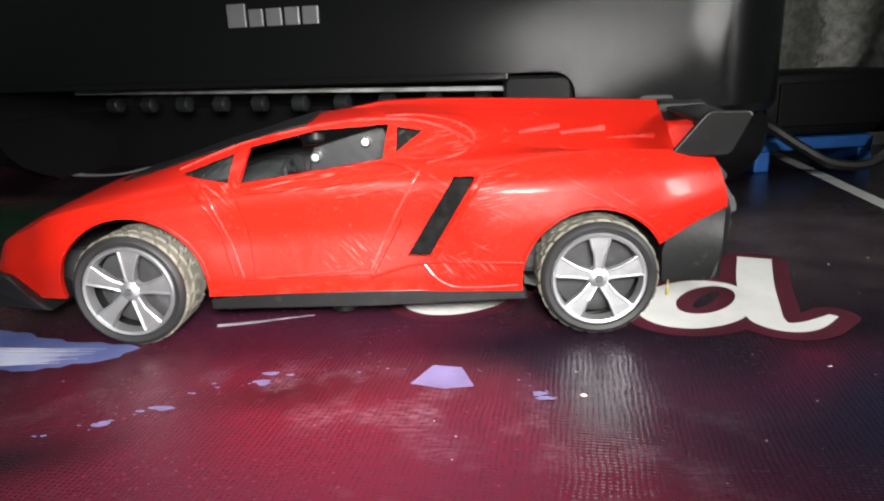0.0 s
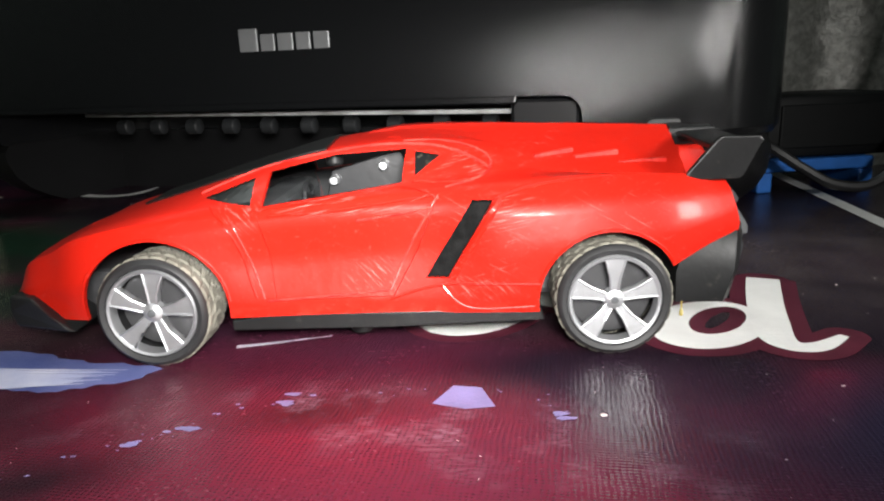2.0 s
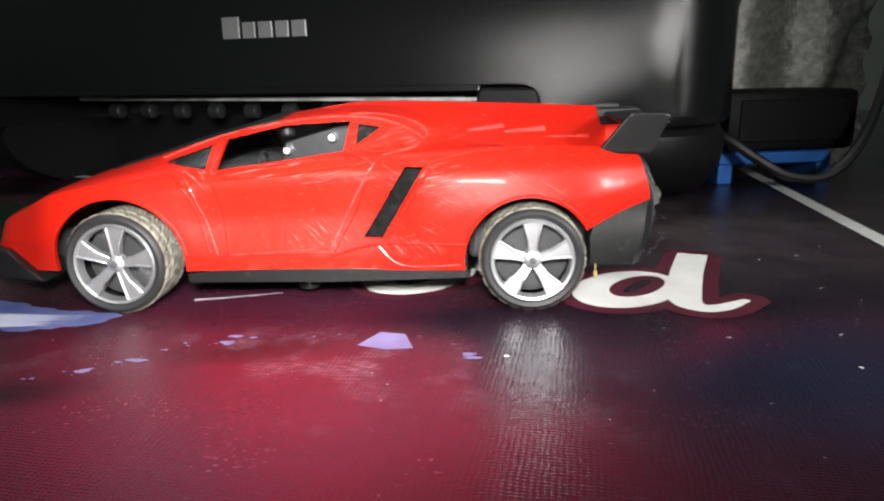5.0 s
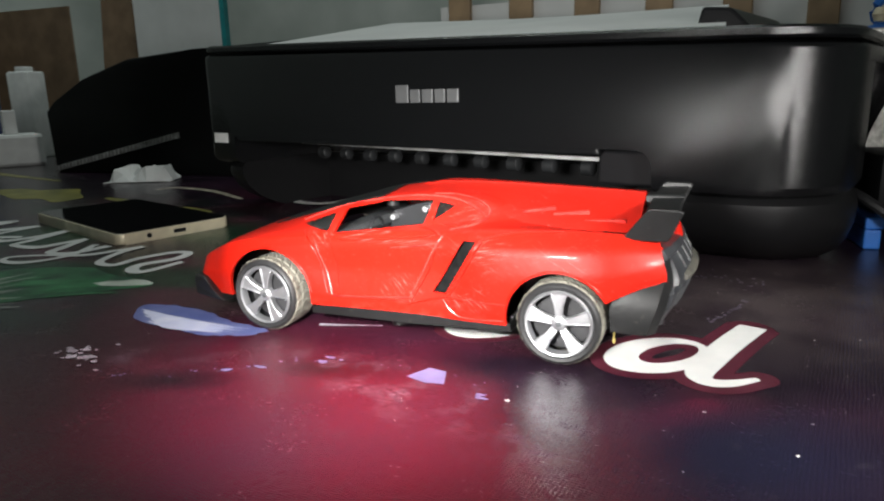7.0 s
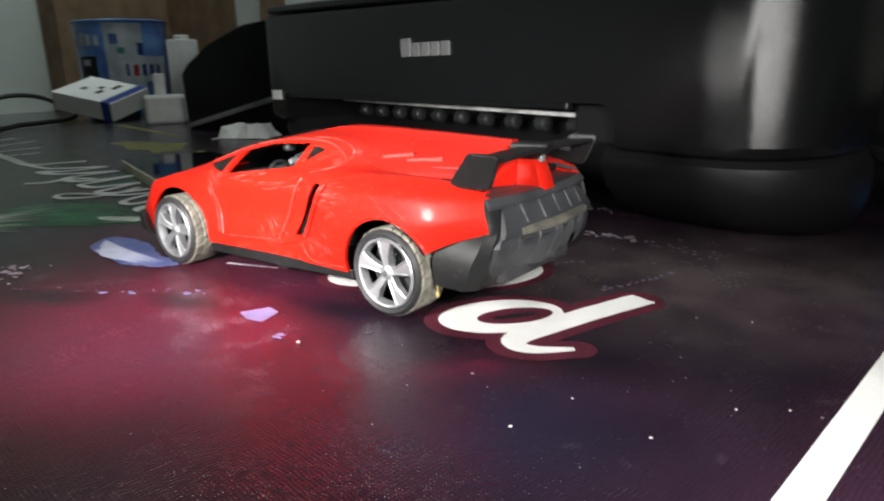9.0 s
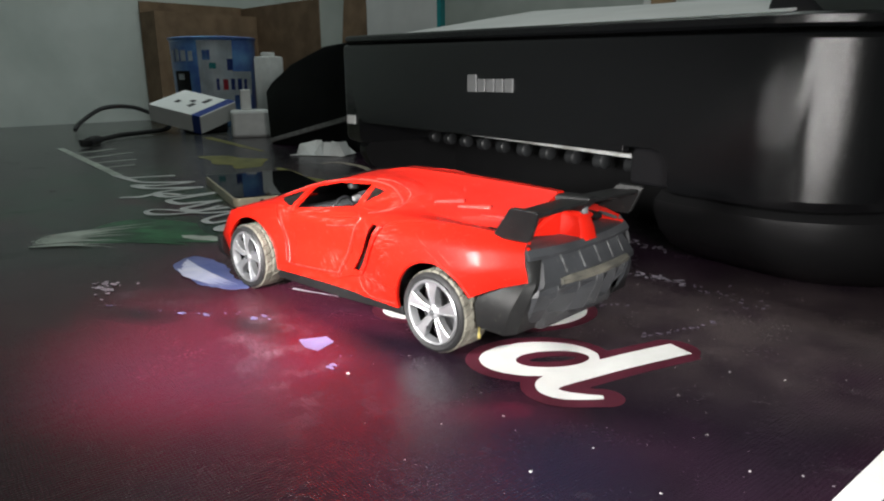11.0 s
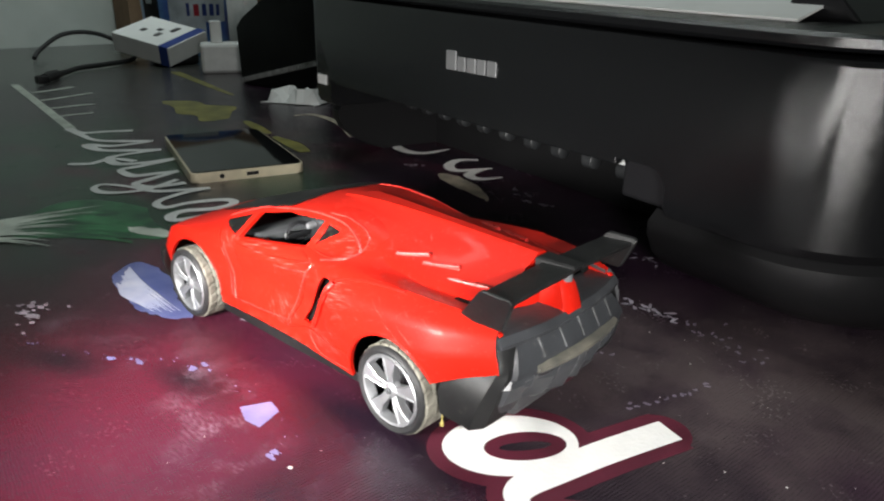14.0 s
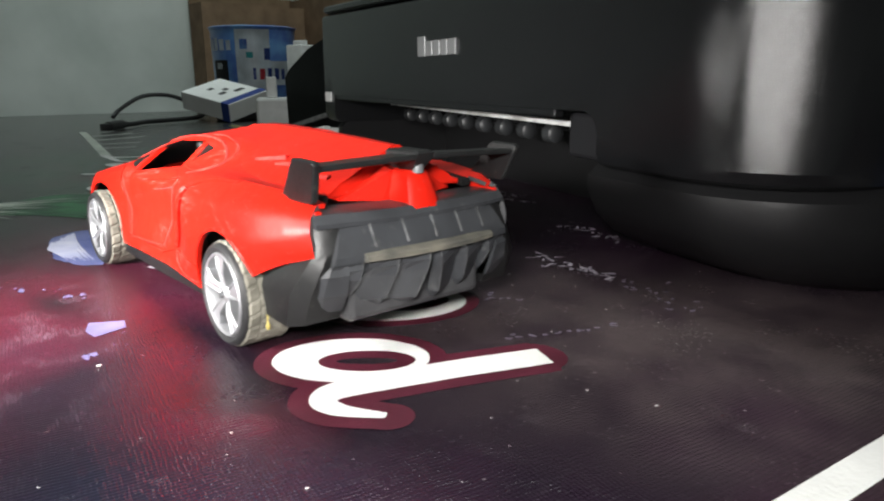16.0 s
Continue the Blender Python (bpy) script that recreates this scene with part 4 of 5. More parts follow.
for sgn in (-1, 1):
    bm = bmesh.new()
    side_prism(bm, [(19.6, 46), (27.6, 56.2), (29, 57.0), (38.6, 56.8), (39.6, 55.8), (35.6, 46.4), (34.4, 45.4), (21, 45.2)], sgn * 30.4 - 0.9, sgn * 30.4 + 0.9, 0.45)
    for v in bm.verts:
        v.co.y += sgn * (v.co.z - 46) * 0.12
    part("wing_end_plate", mm(bm), M_BLACK, car, "black wing end plate")
    bm = bmesh.new()
    box(bm, 26.5, 38, 2.6 if sgn > 0 else -31.2, 31.2 if sgn > 0 else -2.6, -0.8, 0.8, 0.5)
    for v in bm.verts:
        v.co.z += 55.2 - abs(v.co.y) * 0.03 + (v.co.x - 32) * 0.05
    part("wing_blade", mm(bm), M_BLACK, car, "black rear wing blade")
    # slim red fin between fender top and deck
    bm = bmesh.new()
    side_prism(bm, [(20, 41.5), (33.6, 41.4), (33, 43.0), (20, 45.4)], sgn * 28.4 - 0.9, sgn * 28.4 + 0.9, 0.4)
    part("fender_edge", mm(bm), M_RED, car)
# little round peg under the sill, and a wing mirror stump
bm = bmesh.new()
lathe(bm, [(0, 3.5), (3.4, 3.5), (3.6, 9), (0, 9)], 18, "z", Matrix.Translation((-70, -26, 0)))
part("underside_peg", mm(bm), M_BLACK, car, "round black peg under the chassis", True)


# ---------------------------------------------------------------- wheels
def build_wheel():
    """Hub at the origin, outer face towards -y."""
    R, W = 15.7, 14.5
    bm = bmesh.new()
    lathe(bm, [(12.2, 0.8), (12.8, 0.0), (13.9, -0.35), (14.8, 0.2), (15.15, 1.0), (15.15, W - 1), (14.2, W), (12.2, W)], 64, "y")
    hold = part("wheel", mm(bm), M_TYRE, None, "black rubber tyre with silver rim", True)
    # tread: staggered blocks with grooves
    bm = bmesh.new()
    seg = 120
    cols = [0.9, 1.6, 3.8, 4.4, 5.0, 7.2, 7.8, 10.0, 10.6, 12.8, 13.7]
    lift = [0, 1, 1, 0, 1, 1, 0.1, 1, 0, 1, 0]
    rows = []
    for k in range(seg):
        row = []
        for j, w in enumerate(cols):
            phase = (k + int(1.2 * abs(j - 5))) % 5
            r = R if lift[j] and phase not in (0,) else R - 0.42
            if j in (0, len(cols) - 1):
                r = 14.95
            a = 2 * math.pi * (k + 0.25 * (j % 2)) / seg
            row.append(bm.verts.new((r * math.cos(a), w, r * math.sin(a))))
        rows.append(row)
    for k in range(seg):
        a, b = rows[k], rows[(k + 1) % seg]
        for j in range(len(cols) - 1):
            bm.faces.new((a[j], a[j + 1], b[j + 1], b[j]))
    part("tread", mm(bm), M_TREAD, hold, "dusty grooved tyre tread")
    bm = bmesh.new()
    lathe(bm, [(12.4, 2.5), (12.4, 0.3), (12.0, -0.2), (11.3, 0.0), (11.0, 0.9), (10.9, 3.0)], 64, "y")
    for k in range(5):
        a0 = math.pi / 2 + 2 * math.pi * k / 5
        ol = [(2.0, -1.15), (6.0, -1.45), (11.2, -2.9), (11.2, 2.9), (6.0, 1.45), (2.0, 1.15)]
        vs = []
        for depth, grow in ((0.25, 1.0), (3.0, 0.8)):
            vs.append([bm.verts.new((r * math.cos(a0) - s * grow * math.sin(a0), depth + (0.9 if r < 5 else 0), r * math.sin(a0) + s * grow * math.cos(a0))) for r, s in ol])
        bm.faces.new(vs[0])
        bm.faces.new(vs[1][::-1])
        for i in range(6):
            bm.faces.new((vs[0][i], vs[0][(i + 1) % 6], vs[1][(i + 1) % 6], vs[1][i]))
        # raised ridges along both edges of the spoke
        for sg in (-1, 1):
            tube(bm, [(r * math.cos(a0) - sg * s * math.sin(a0), 0.25 + (0.8 if r < 5 else 0), r * math.sin(a0) + sg * s * math.cos(a0)) for r, s in ((2.5, 1.0), (6, 1.3), (11, 2.6))], 0.35, 6)
    lathe(bm, [(0, 0.2), (1.6, 0.3), (2.6, 0.9), (3.0, 2.0), (3.0, 3), (0, 3)], 20, "y")
    part("rim", mm(bm), M_CHROME, hold, "silver five-spoke plastic rim", 30)
    bm = bmesh.new()
    lathe(bm, [(0, -0.35), (0.9, -0.3), (1.1, 0.25), (0, 0.3)], 12, "y")
    part("hub_screw", mm(bm), M_GREYP, hold, "grey hub screw", True)
    bm = bmesh.new()
    lathe(bm, [(0, 6.0), (10.9, 6.0), (10.9, 7.0), (0, 7.0)], 32, "y")
    part("inner_disc", mm(bm), M_DARK, hold, "dark inner wheel disc")
    return hold


proto = build_wheel()
proto.parent = car
WHEELS = [(-124, -1, 8), (0, -1, 0), (-124, 1, 20), (0, 1, 45)]
for i, (wx, sgn, spin) in enumerate(WHEELS):
    m = Matrix.Translation((wx * MM, sgn * (0.0455 if wx > -60 else 0.0470), 0.0158)) @ Matrix.Rotation(0 if sgn < 0 else math.pi, 4, "Z") @ Matrix.Rotation(radians(spin), 4, "Y")
    w = copy_thing(proto, m) if i else proto
    w.parent = car
    w.matrix_basis = m


# ---------------------------------------------------------------- printer
PR_TURN = -15.0
PRINTER = Matrix.Translation((-0.129, 0.189, 0)) @ Matrix.Rotation(radians(PR_TURN), 4, "Z")  # middle of the front near the badge, x to its right, y to its back
printer = thing("printer", PRINTER, "black plastic desktop inkjet printer with open paper slot", "printer")
PL, PR_, PD, PTOP, PBOT = -0.243, 0.240, 0.214, 0.1225, 0.041
FALL = -0.030  # the top falls towards the right


def rounded(x0, x1, y0, y1, radii, n=12):
    """An outline of a rectangle with its own radius at each corner: front left, front right, back right, back left."""
    out = []
    for (cx, cy), r, a0 in zip(((x0, y0), (x1, y0), (x1, y1), (x0, y1)), radii, (180, 270, 0, 90)):
        ox, oy = cx + (r if cx == x0 else -r), cy + (r if cy == y0 else -r)
        for k in range(n + 1):
            a = radians(a0 + 90 * k / n)
            out.append((ox + r * math.cos(a), oy + r * math.sin(a)))
    return out


OUT = (0.012, 0.047, 0.02, 0.012)
SLOT_X0, SLOT_X1, SLOT_Z0, SLOT_Z1 = -0.205, 0.150, 0.036, 0.0635
bm = bmesh.new()


def inset(d, radii=OUT, y0=0.0, grow=0.0):
    return rounded(PL + d, PR_ - d, y0 + d, PD - d, [max(r - d * 0.5, 0.004) for r in radii])


stack(bm, [(inset(0.006), PBOT), (inset(0.002), PBOT + 0.002), (inset(0), PBOT + 0.006), (inset(0), PTOP - 0.003), (inset(0.001), PTOP - 0.001), (inset(0.003), PTOP)])


def fall(bm):
    for v in bm.verts:
        if v.co.z > 0.1:
            v.co.z += FALL * v.co.x
    return bm


pr_body = link("body", fall(bm), M_PRINTER, printer)
bm = bmesh.new()
side_prism(bm, [(SLOT_X0, SLOT_Z0 - 0.02), (SLOT_X1, SLOT_Z0 - 0.02), *[(SLOT_X1 - 0.010 + 0.010 * math.cos(radians(a)), SLOT_Z1 - 0.010 + 0.010 * math.sin(radians(a))) for a in range(0, 91, 15)], (SLOT_X0, SLOT_Z1)], -0.02, 0.11)
cut = link("cutter", bm, M_PRINTER)
bm = bmesh.new()
box(bm, PR_ - 0.034, PR_ + 0.02, 0.066, 0.3, 0.0, PTOP - 0.016)
boolean(pr_body, [cut, link("cutter", bm, M_PRINTER)])
pr_body.data.materials.clear()
pr_body.data.materials.append(M_PRINTER)
pr_body.data.shade_smooth()
pr_body.data.set_sharp_from_angle(angle=radians(30))
bm = bmesh.new()
BASE = (0.03, 0.05, 0.02, 0.012)
stack(bm, [(inset(d, BASE, y), z) for d, y, z in ((0.014, 0.034, 0.0), (0.009, 0.026, 0.005), (0.005, 0.016, 0.012), (0.002, 0.009, 0.021), (0.001, 0.005, 0.031), (0.002, 0.004, PBOT - 0.004), (0.005, 0.006, PBOT + 0.001))])
pr_base = part("base", bm, M_PRBASE, printer, "black printer base set back under the body", 30)
bm = bmesh.new()
box(bm, SLOT_X0, SLOT_X1 - 0.012, -0.02, 0.105, -0.02, 0.08)
bm2 = bmesh.new()
box(bm2, PR_ - 0.034, PR_ + 0.02, 0.074, 0.3, -0.02, 0.08)
boolean(pr_base, [link("cutter", bm, M_PRINTER), link("cutter", bm2, M_PRINTER)])
pr_base.data.materials.clear()
pr_base.data.materials.append(M_PRBASE)
bm = bmesh.new()
stack(bm, [(inset(0.003), PTOP + 0.0015), (inset(0.0015), PTOP + 0.003), (inset(0.0015), PTOP + 0.006), (inset(0.0035), PTOP + 0.0075)])
part("scanner_lid", fall(bm), M_PRINTER, printer, "black flat scanner lid", 30)
bm = bmesh.new()
side_prism(bm, [(0.146, PTOP + 0.007), (0.150, PTOP + 0.023), (0.166, PTOP + 0.022), (0.182, PTOP + 0.007)], 0.07, 0.19, 0.002)
part("control_panel", fall(bm), M_PRGLOSS, printer, "raised black control hump")
bm = bmesh.new()
side_prism(bm, [(-0.168, 0.0580), (0.115, 0.0560), (0.115, 0.0537), (-0.168, 0.0555)], 0.0, 0.005, 0.0005)
for v in bm.verts:
    v.co.y += 0.036 - 0.0583 * (v.co.x + 0.168)
    v.co.z += 0.0006
part("tray_edge", bm, M_GREYSTRIP, printer, "grey scuffed edge strip of the paper slot")
bm = bmesh.new()
box(bm, SLOT_X0 + 0.002, 0.119, 0.001, 0.006, 0.0598, 0.0640, 0.0008)
part("slot_brow", bm, M_PRINTER, printer, "black brow over the paper slot")
for k in range(10):
    x = -0.145 + 0.0272 * k
    bm = bmesh.new()
    lathe(bm, [(0, -0.0042), (0.0036, -0.0042), (0.0046, -0.0034), (0.0046, 0.0034), (0.0036, 0.0042), (0, 0.0042)], 20, "z",
          Matrix.Translation((x, 0.046 - 0.058 * (x + 0.168), 0.0488)) @ Matrix.Rotation(radians(90), 4, "Y"))
    part("roller_guide", bm, M_GUIDE, printer, "grey paper roller", 40)
bm = bmesh.new()
box(bm, SLOT_X1 - 0.036, SLOT_X1 - 0.002, 0.012, 0.03, 0.042, 0.062, 0.002)
part("slot_block", bm, M_PRGLOSS, printer, "glossy black slot end block")
bm = bmesh.new()
box(bm, PL + 0.012, PL + 0.030, -0.0006, 0.0004, 0.058, 0.066, 0.0)
part("small_label", bm, M_WHITE, printer, "small pale label")
# badge: plain shapes in place of the maker's name
bm = bmesh.new()
bx = -0.026
for k, w in enumerate((0.0125, 0.0098, 0.0105, 0.0098, 0.0105)):
    hgt = 0.0115 if k == 0 else 0.0085
    box(bm, bx, bx + w - 0.0018, -0.0008, 0.0006, 0.0895, 0.0895 + hgt, 0.0004)
    bx += w
part("badge", bm, M_LOGO, printer, "silver badge of plain blocks")
bm = bmesh.new()
n = 12
grid = []
for j in range(n + 1):
    f = j / n
    lift = 0.0045 + 0.024 * f
    u0, u1 = -0.215 + 0.03 * f, 0.172 - 0.038 * f
    grid.append([bm.verts.new((u0 + (u1 - u0) * i / n, 0.040 + 0.145 * f, PTOP + 0.0045 + lift + FALL * (u0 + (u1 - u0) * i / n) + 0.0012 * f * math.sin(5 * i / n + 2 * f))) for i in range(n + 1)])
for j in range(n):
    for i in range(n):
        bm.faces.new((grid[j][i], grid[j][i + 1], grid[j + 1][i + 1], grid[j + 1][i]))
bmesh.ops.recalc_face_normals(bm, faces=bm.faces)
bmesh.ops.solidify(bm, geom=bm.faces[:], thickness=0.0012)
sheet = link("paper_sheet", bm, M_PAPER, None, "", True)
sheet.matrix_world = PRINTER
tagged(sheet, "loose white paper sheet curling up from the printer lid", "paper")


# ---------------------------------------------------------------- phone
def smooth_path(pts, n=8):
    """A curve through points."""
    out = []
    for i in range(len(pts) - 1):
        p0, p1, p2, p3 = (Vector(pts[max(i - 1, 0)]), Vector(pts[i]), Vector(pts[i + 1]), Vector(pts[min(i + 2, len(pts) - 1)]))
        for k in range(n):
            t = k / n
            out.append(0.5 * ((2 * p1) + (p2 - p0) * t + (2 * p0 - 5 * p1 + 4 * p2 - p3) * t**2 + (3 * p1 - p0 - 3 * p2 + p3) * t**3))
    out.append(Vector(pts[-1]))
    return out


def frame_from(a, b):
    """A pose at a, its x towards b on the table."""
    return Matrix.Translation((*a, 0)) @ Matrix.Rotation(math.atan2(b[1] - a[1], b[0] - a[0]), 4, "Z")


PH = frame_from((-0.322, 0.106), (-0.293, 0.186))
phone = thing("smartphone", PH, "smartphone lying face up with gold frame and black screen", "phone")
bm = bmesh.new()
prism(bm, rounded(0, 0.085, 0, 0.152, (0.006,) * 4, 6), 0, 0.0075, None, 0.0012)
part("phone_body", bm, M_GOLD, phone, "gold metal phone frame", 30)
bm = bmesh.new()
prism(bm, rounded(0.0015, 0.0835, 0.0015, 0.1505, (0.005,) * 4, 6), 0.0072, 0.0082, None, 0.0003)
part("screen", bm, M_SCREEN, phone, "black glossy screen")
bm = bmesh.new()
box(bm, 0.040, 0.049, -0.0004, 0.001, 0.0025, 0.0052, 0.0003)
part("charging_port", bm, M_BLACK, phone, "dark charging port")
bm = bmesh.new()
lathe(bm, [(0, -0.0005), (0.0018, -0.0005), (0.0018, 0.001), (0, 0.001)], 14, "y", Matrix.Translation((0.022, 0, 0.004)))
part("headphone_jack", bm, M_BLACK, phone, "dark headphone jack")

# ---------------------------------------------------------------- things beyond the phone
BB = frame_from((-0.785, 0.440), (-0.60, 0.448))
black_box = thing("black_case", BB, "black upright case with pale ribbed strip along its slanting foot", "case")
bm = bmesh.new()
side_prism(bm, [(0.0, 0.0), (0.39, 0.0), (0.39, 0.156), (0.24, 0.151), (0.14, 0.143), (0.065, 0.121), (0.012, 0.094), (-0.004, 0.080)], 0, 0.10, 0.003)
part("case_body", bm, M_CASE, black_box, "", 30)
bm = bmesh.new()
box(bm, 0.004, 0.21, -0.003, 0.001, 0.004, 0.011, 0.0006)
for k in range(33):
    box(bm, 0.006 + 0.0062 * k, 0.0090 + 0.0062 * k, -0.005, -0.0025, 0.0045, 0.0105)
for v in bm.verts:
    v.co.z += 0.215 * v.co.x - 0.003
part("ribbed_strip", bm, M_GREYSTRIP, black_box, "pale ribbed strip")

WP = frame_from((-0.615, 0.372), (-0.55, 0.40))
bm = bmesh.new()
random.seed(31)
grid = [[bm.verts.new((0.0094 * i + random.uniform(-0.002, 0.002), -0.014 + 0.0085 * j + random.uniform(-0.002, 0.002),
                       0.004 if i in (0, 8) or j in (0, 5) else random.choice((0.006, 0.012, 0.018, 0.021)))) for i in range(9)] for j in range(6)]
for j in range(5):
    for i in range(8):
        bm.faces.new((grid[j][i], grid[j][i + 1], grid[j + 1][i + 1], grid[j + 1][i]))
bmesh.ops.triangulate(bm, faces=bm.faces[:])
bmesh.ops.solidify(bm, geom=bm.faces[:], thickness=0.0012)
low = min(v.co.z for v in bm.verts)
for v in bm.verts:
    v.co.z += 0.004 - low
scrap = link("paper_scrap", bm, M_PAPER)
scrap.matrix_world = WP
for v in scrap.data.vertices:
    v.co.z -= 0.004
tagged(scrap, "crumpled white torn paper scrap on the table", "paper scrap")

E1, E2 = Vector((-0.030, 0.091, 0.024)).normalized(), Vector((-0.114, -0.031, 0.025)).normalized()
E2 = (E2 - E2.dot(E1) * E1).normalized()
CB = Matrix((E1, E2, E1.cross(E2))).transposed().to_4x4()
CB.translation = (-1.045, 0.462, 0.001)
carton = thing("medicine_carton", CB, "white cardboard carton with blue band, tilted on a power brick", "carton")
bm = bmesh.new()
box(bm, 0, 0.100, 0, 0.125, 0.0, 0.034, 0.0015)
part("carton_body", bm, M_PAPER, carton)
bm = bmesh.new()
box(bm, -0.0012, 0.1012, 0.0016, 0.020, -0.0008, 0.0348, 0.0008)
part("blue_band", bm, M_BLUEDK, carton, "blue printed band")
for x, y, w in ((0.030, 0.050, 0.016), (0.052, 0.062, 0.010), (0.060, 0.040, 0.022), (0.035, 0.085, 0.012)):
    bm = bmesh.new()
    box(bm, x, x + w, y, y + 0.009, 0.0338, 0.0347)
    part("print_bar", bm, M_TYRE, carton, "dark unreadable print bar")
bm = bmesh.new()
box(bm, -1.135, -1.085, 0.47, 0.54, 0, 0.021, 0.004)
tagged(link("power_brick", bm, M_CABLE, None, "", 30), "black power brick lying under the tilted carton", "power brick")

CH = frame_from((-0.925, 0.460), (-0.895, 0.515))
charger = thing("charger_box", CH, "small white plastic charger with short plug", "charger")
bm = bmesh.new()
box(bm, -0.004, 0.062, -0.002, 0.055, 0, 0.047, 0.005)
part("charger_body", bm, M_WHITE, charger)
bm = bmesh.new()
box(bm, 0.014, 0.032, 0.012, 0.03, 0.047, 0.082, 0.002)
part("charger_plug", bm, M_WHITE, charger)

WU = frame_from((-1.052, 0.585), (-0.990, 0.600))
bm = bmesh.new()
box(bm, 0, 0.042, 0, 0.04, 0, 0.142, 0.004)
box(bm, 0.010, 0.030, 0.010, 0.030, 0.142, 0.150, 0.002)
upright = link("white_adapter", bm, M_WHITE, None, "", 30)
upright.matrix_world = WU
tagged(upright, "white plastic adapter box standing between tub and black case", "adapter")

TB = Matrix.Translation((-1.287, 0.632, 0)) @ Matrix.Rotation(radians(10), 4, "Z")
tub = thing("ice_cream_tub", TB, "round blue and white printed plastic tub", "tub")
bm = bmesh.new()
lathe(bm, [(0, 0.0), (0.078, 0.0), (0.084, 0.01), (0.090, 0.180), (0.094, 0.186), (0.088, 0.188), (0.081, 0.02), (0, 0.018)], 48)
part("tub_body", bm, M_TUBBLUE, tub, "", 30)
for a0, z0, z1, w, m in ((300, 0.02, 0.180, 46, M_TUBPALE), (346.2, 0.066, 0.116, 34, M_TUBPALE), (252, 0.138, 0.160, 7, M_TUBPALE), (262, 0.138, 0.163, 8, M_TUBPALE), (273, 0.138, 0.160, 9, M_TUBPALE), (286, 0.138, 0.158, 7, M_TUBPALE),
                         (256, 0.070, 0.118, 30, M_TYRE), (264, 0.100, 0.112, 12, M_TUBPALE), (314, 0.122, 0.134, 9, M_TEAL), (338, 0.118, 0.142, 8, M_BLUEDK), (306, 0.140, 0.160, 10, M_TUBBLUE),
                         (322, 0.078, 0.102, 4, M_BLUEDK), (331, 0.078, 0.100, 7, M_REDPRINT), (342, 0.078, 0.101, 6, M_BLUEDK), (352, 0.078, 0.101, 7, M_BLUEDK), (363, 0.078, 0.100, 6, M_BLUEDK)):
    bm = bmesh.new()
    n = 8
    ring = [radians(a0 + w * k / n) for k in range(n + 1)]
    rows = [[bm.verts.new(((0.0844 + 0.0064 * z / 0.18) * math.cos(q), (0.0844 + 0.0064 * z / 0.18) * math.sin(q), z)) for q in ring] for z in (z0, z1)]
    for k in range(n):
        bm.faces.new((rows[0][k], rows[0][k + 1], rows[1][k + 1], rows[1][k]))
    bmesh.ops.solidify(bm, geom=bm.faces[:], thickness=-0.0006 if m is M_TUBPALE and w > 20 else -0.0012)
    part("tub_print", bm, m, tub, "printed block on the tub")

CD = frame_from((-1.53, 0.62), (-1.53, 0.90))
cardbox = thing("cardboard_box", CD, "open brown cardboard box with one flap turned out", "box")
for nm, a in (("front_panel", (0, 0.281, 0, 0.004, 0, 0.262)), ("back_panel", (0, 0.285, 0.076, 0.08, 0, 0.29)), ("end_panel", (0, 0.004, 0.004, 0.076, 0, 0.262)),
              ("bottom", (0.004, 0.281, 0.004, 0.076, 0, 0.004)), ("side_flap", (0.281, 0.285, -0.275, 0.076, 0, 0.287))):
    bm = bmesh.new()
    box(bm, *a)
    part(nm, bm, M_CARD, cardbox)
bm = bmesh.new()
box(bm, 0, 0.13, 0, 0.006, 0, 0.30, 0.001)
for v in bm.verts:
    v.co.y += 0.10 * v.co.z
sheet = link("cardboard_sheet", bm, M_CARD)
sheet.matrix_world = frame_from((-1.195, 0.905), (-1.06, 0.915))
tagged(sheet, "brown cardboard sheet leaning behind the black case", "cardboard")
BK = frame_from((-1.070, 0.895), (-0.96, 0.915))
folder = thing("paper_folder", BK, "white paper folder with teal edge standing upright", "folder")
bm = bmesh.new()
box(bm, 0, 0.19, 0, 0.012, 0, 0.33, 0.001)
part("paper_block", bm, M_PAPER, folder)
bm = bmesh.new()
box(bm, 0.190, 0.200, -0.002, 0.016, 0, 0.335, 0.001)
part("folder_spine", bm, M_TEAL, folder, "teal folder spine")

# black lead curling behind the carton
lead = thing("power_lead", Matrix.Translation((-0.953, 0.226, 0)), "black power lead with plug curling on the table", "cable")
bm = bmesh.new()
tube(bm, [(0, 0, 0.008), (-0.022, 0.015, 0.0085), (-0.05, 0.034, 0.0075)], 0.0075, 10)
box(bm, -0.004, 0.010, -0.012, 0.004, 0.002, 0.013, 0.002)
part("lead_plug", bm, M_CABLE, lead, "", 30)
bm = bmesh.new()
tube(bm, [tuple(p) for p in smooth_path([(-0.048, 0.032, 0.007), (-0.09, 0.066, 0.006), (-0.132, 0.10, 0.006), (-0.165, 0.16, 0.006), (-0.20, 0.22, 0.008), (-0.27, 0.25, 0.02), (-0.34, 0.22, 0.045), (-0.37, 0.17, 0.045), (-0.36, 0.12, 0.02), (-0.34, 0.10, 0.006)])], 0.0042, 8)
part("lead_cord", bm, M_CABLE, lead, "", True)

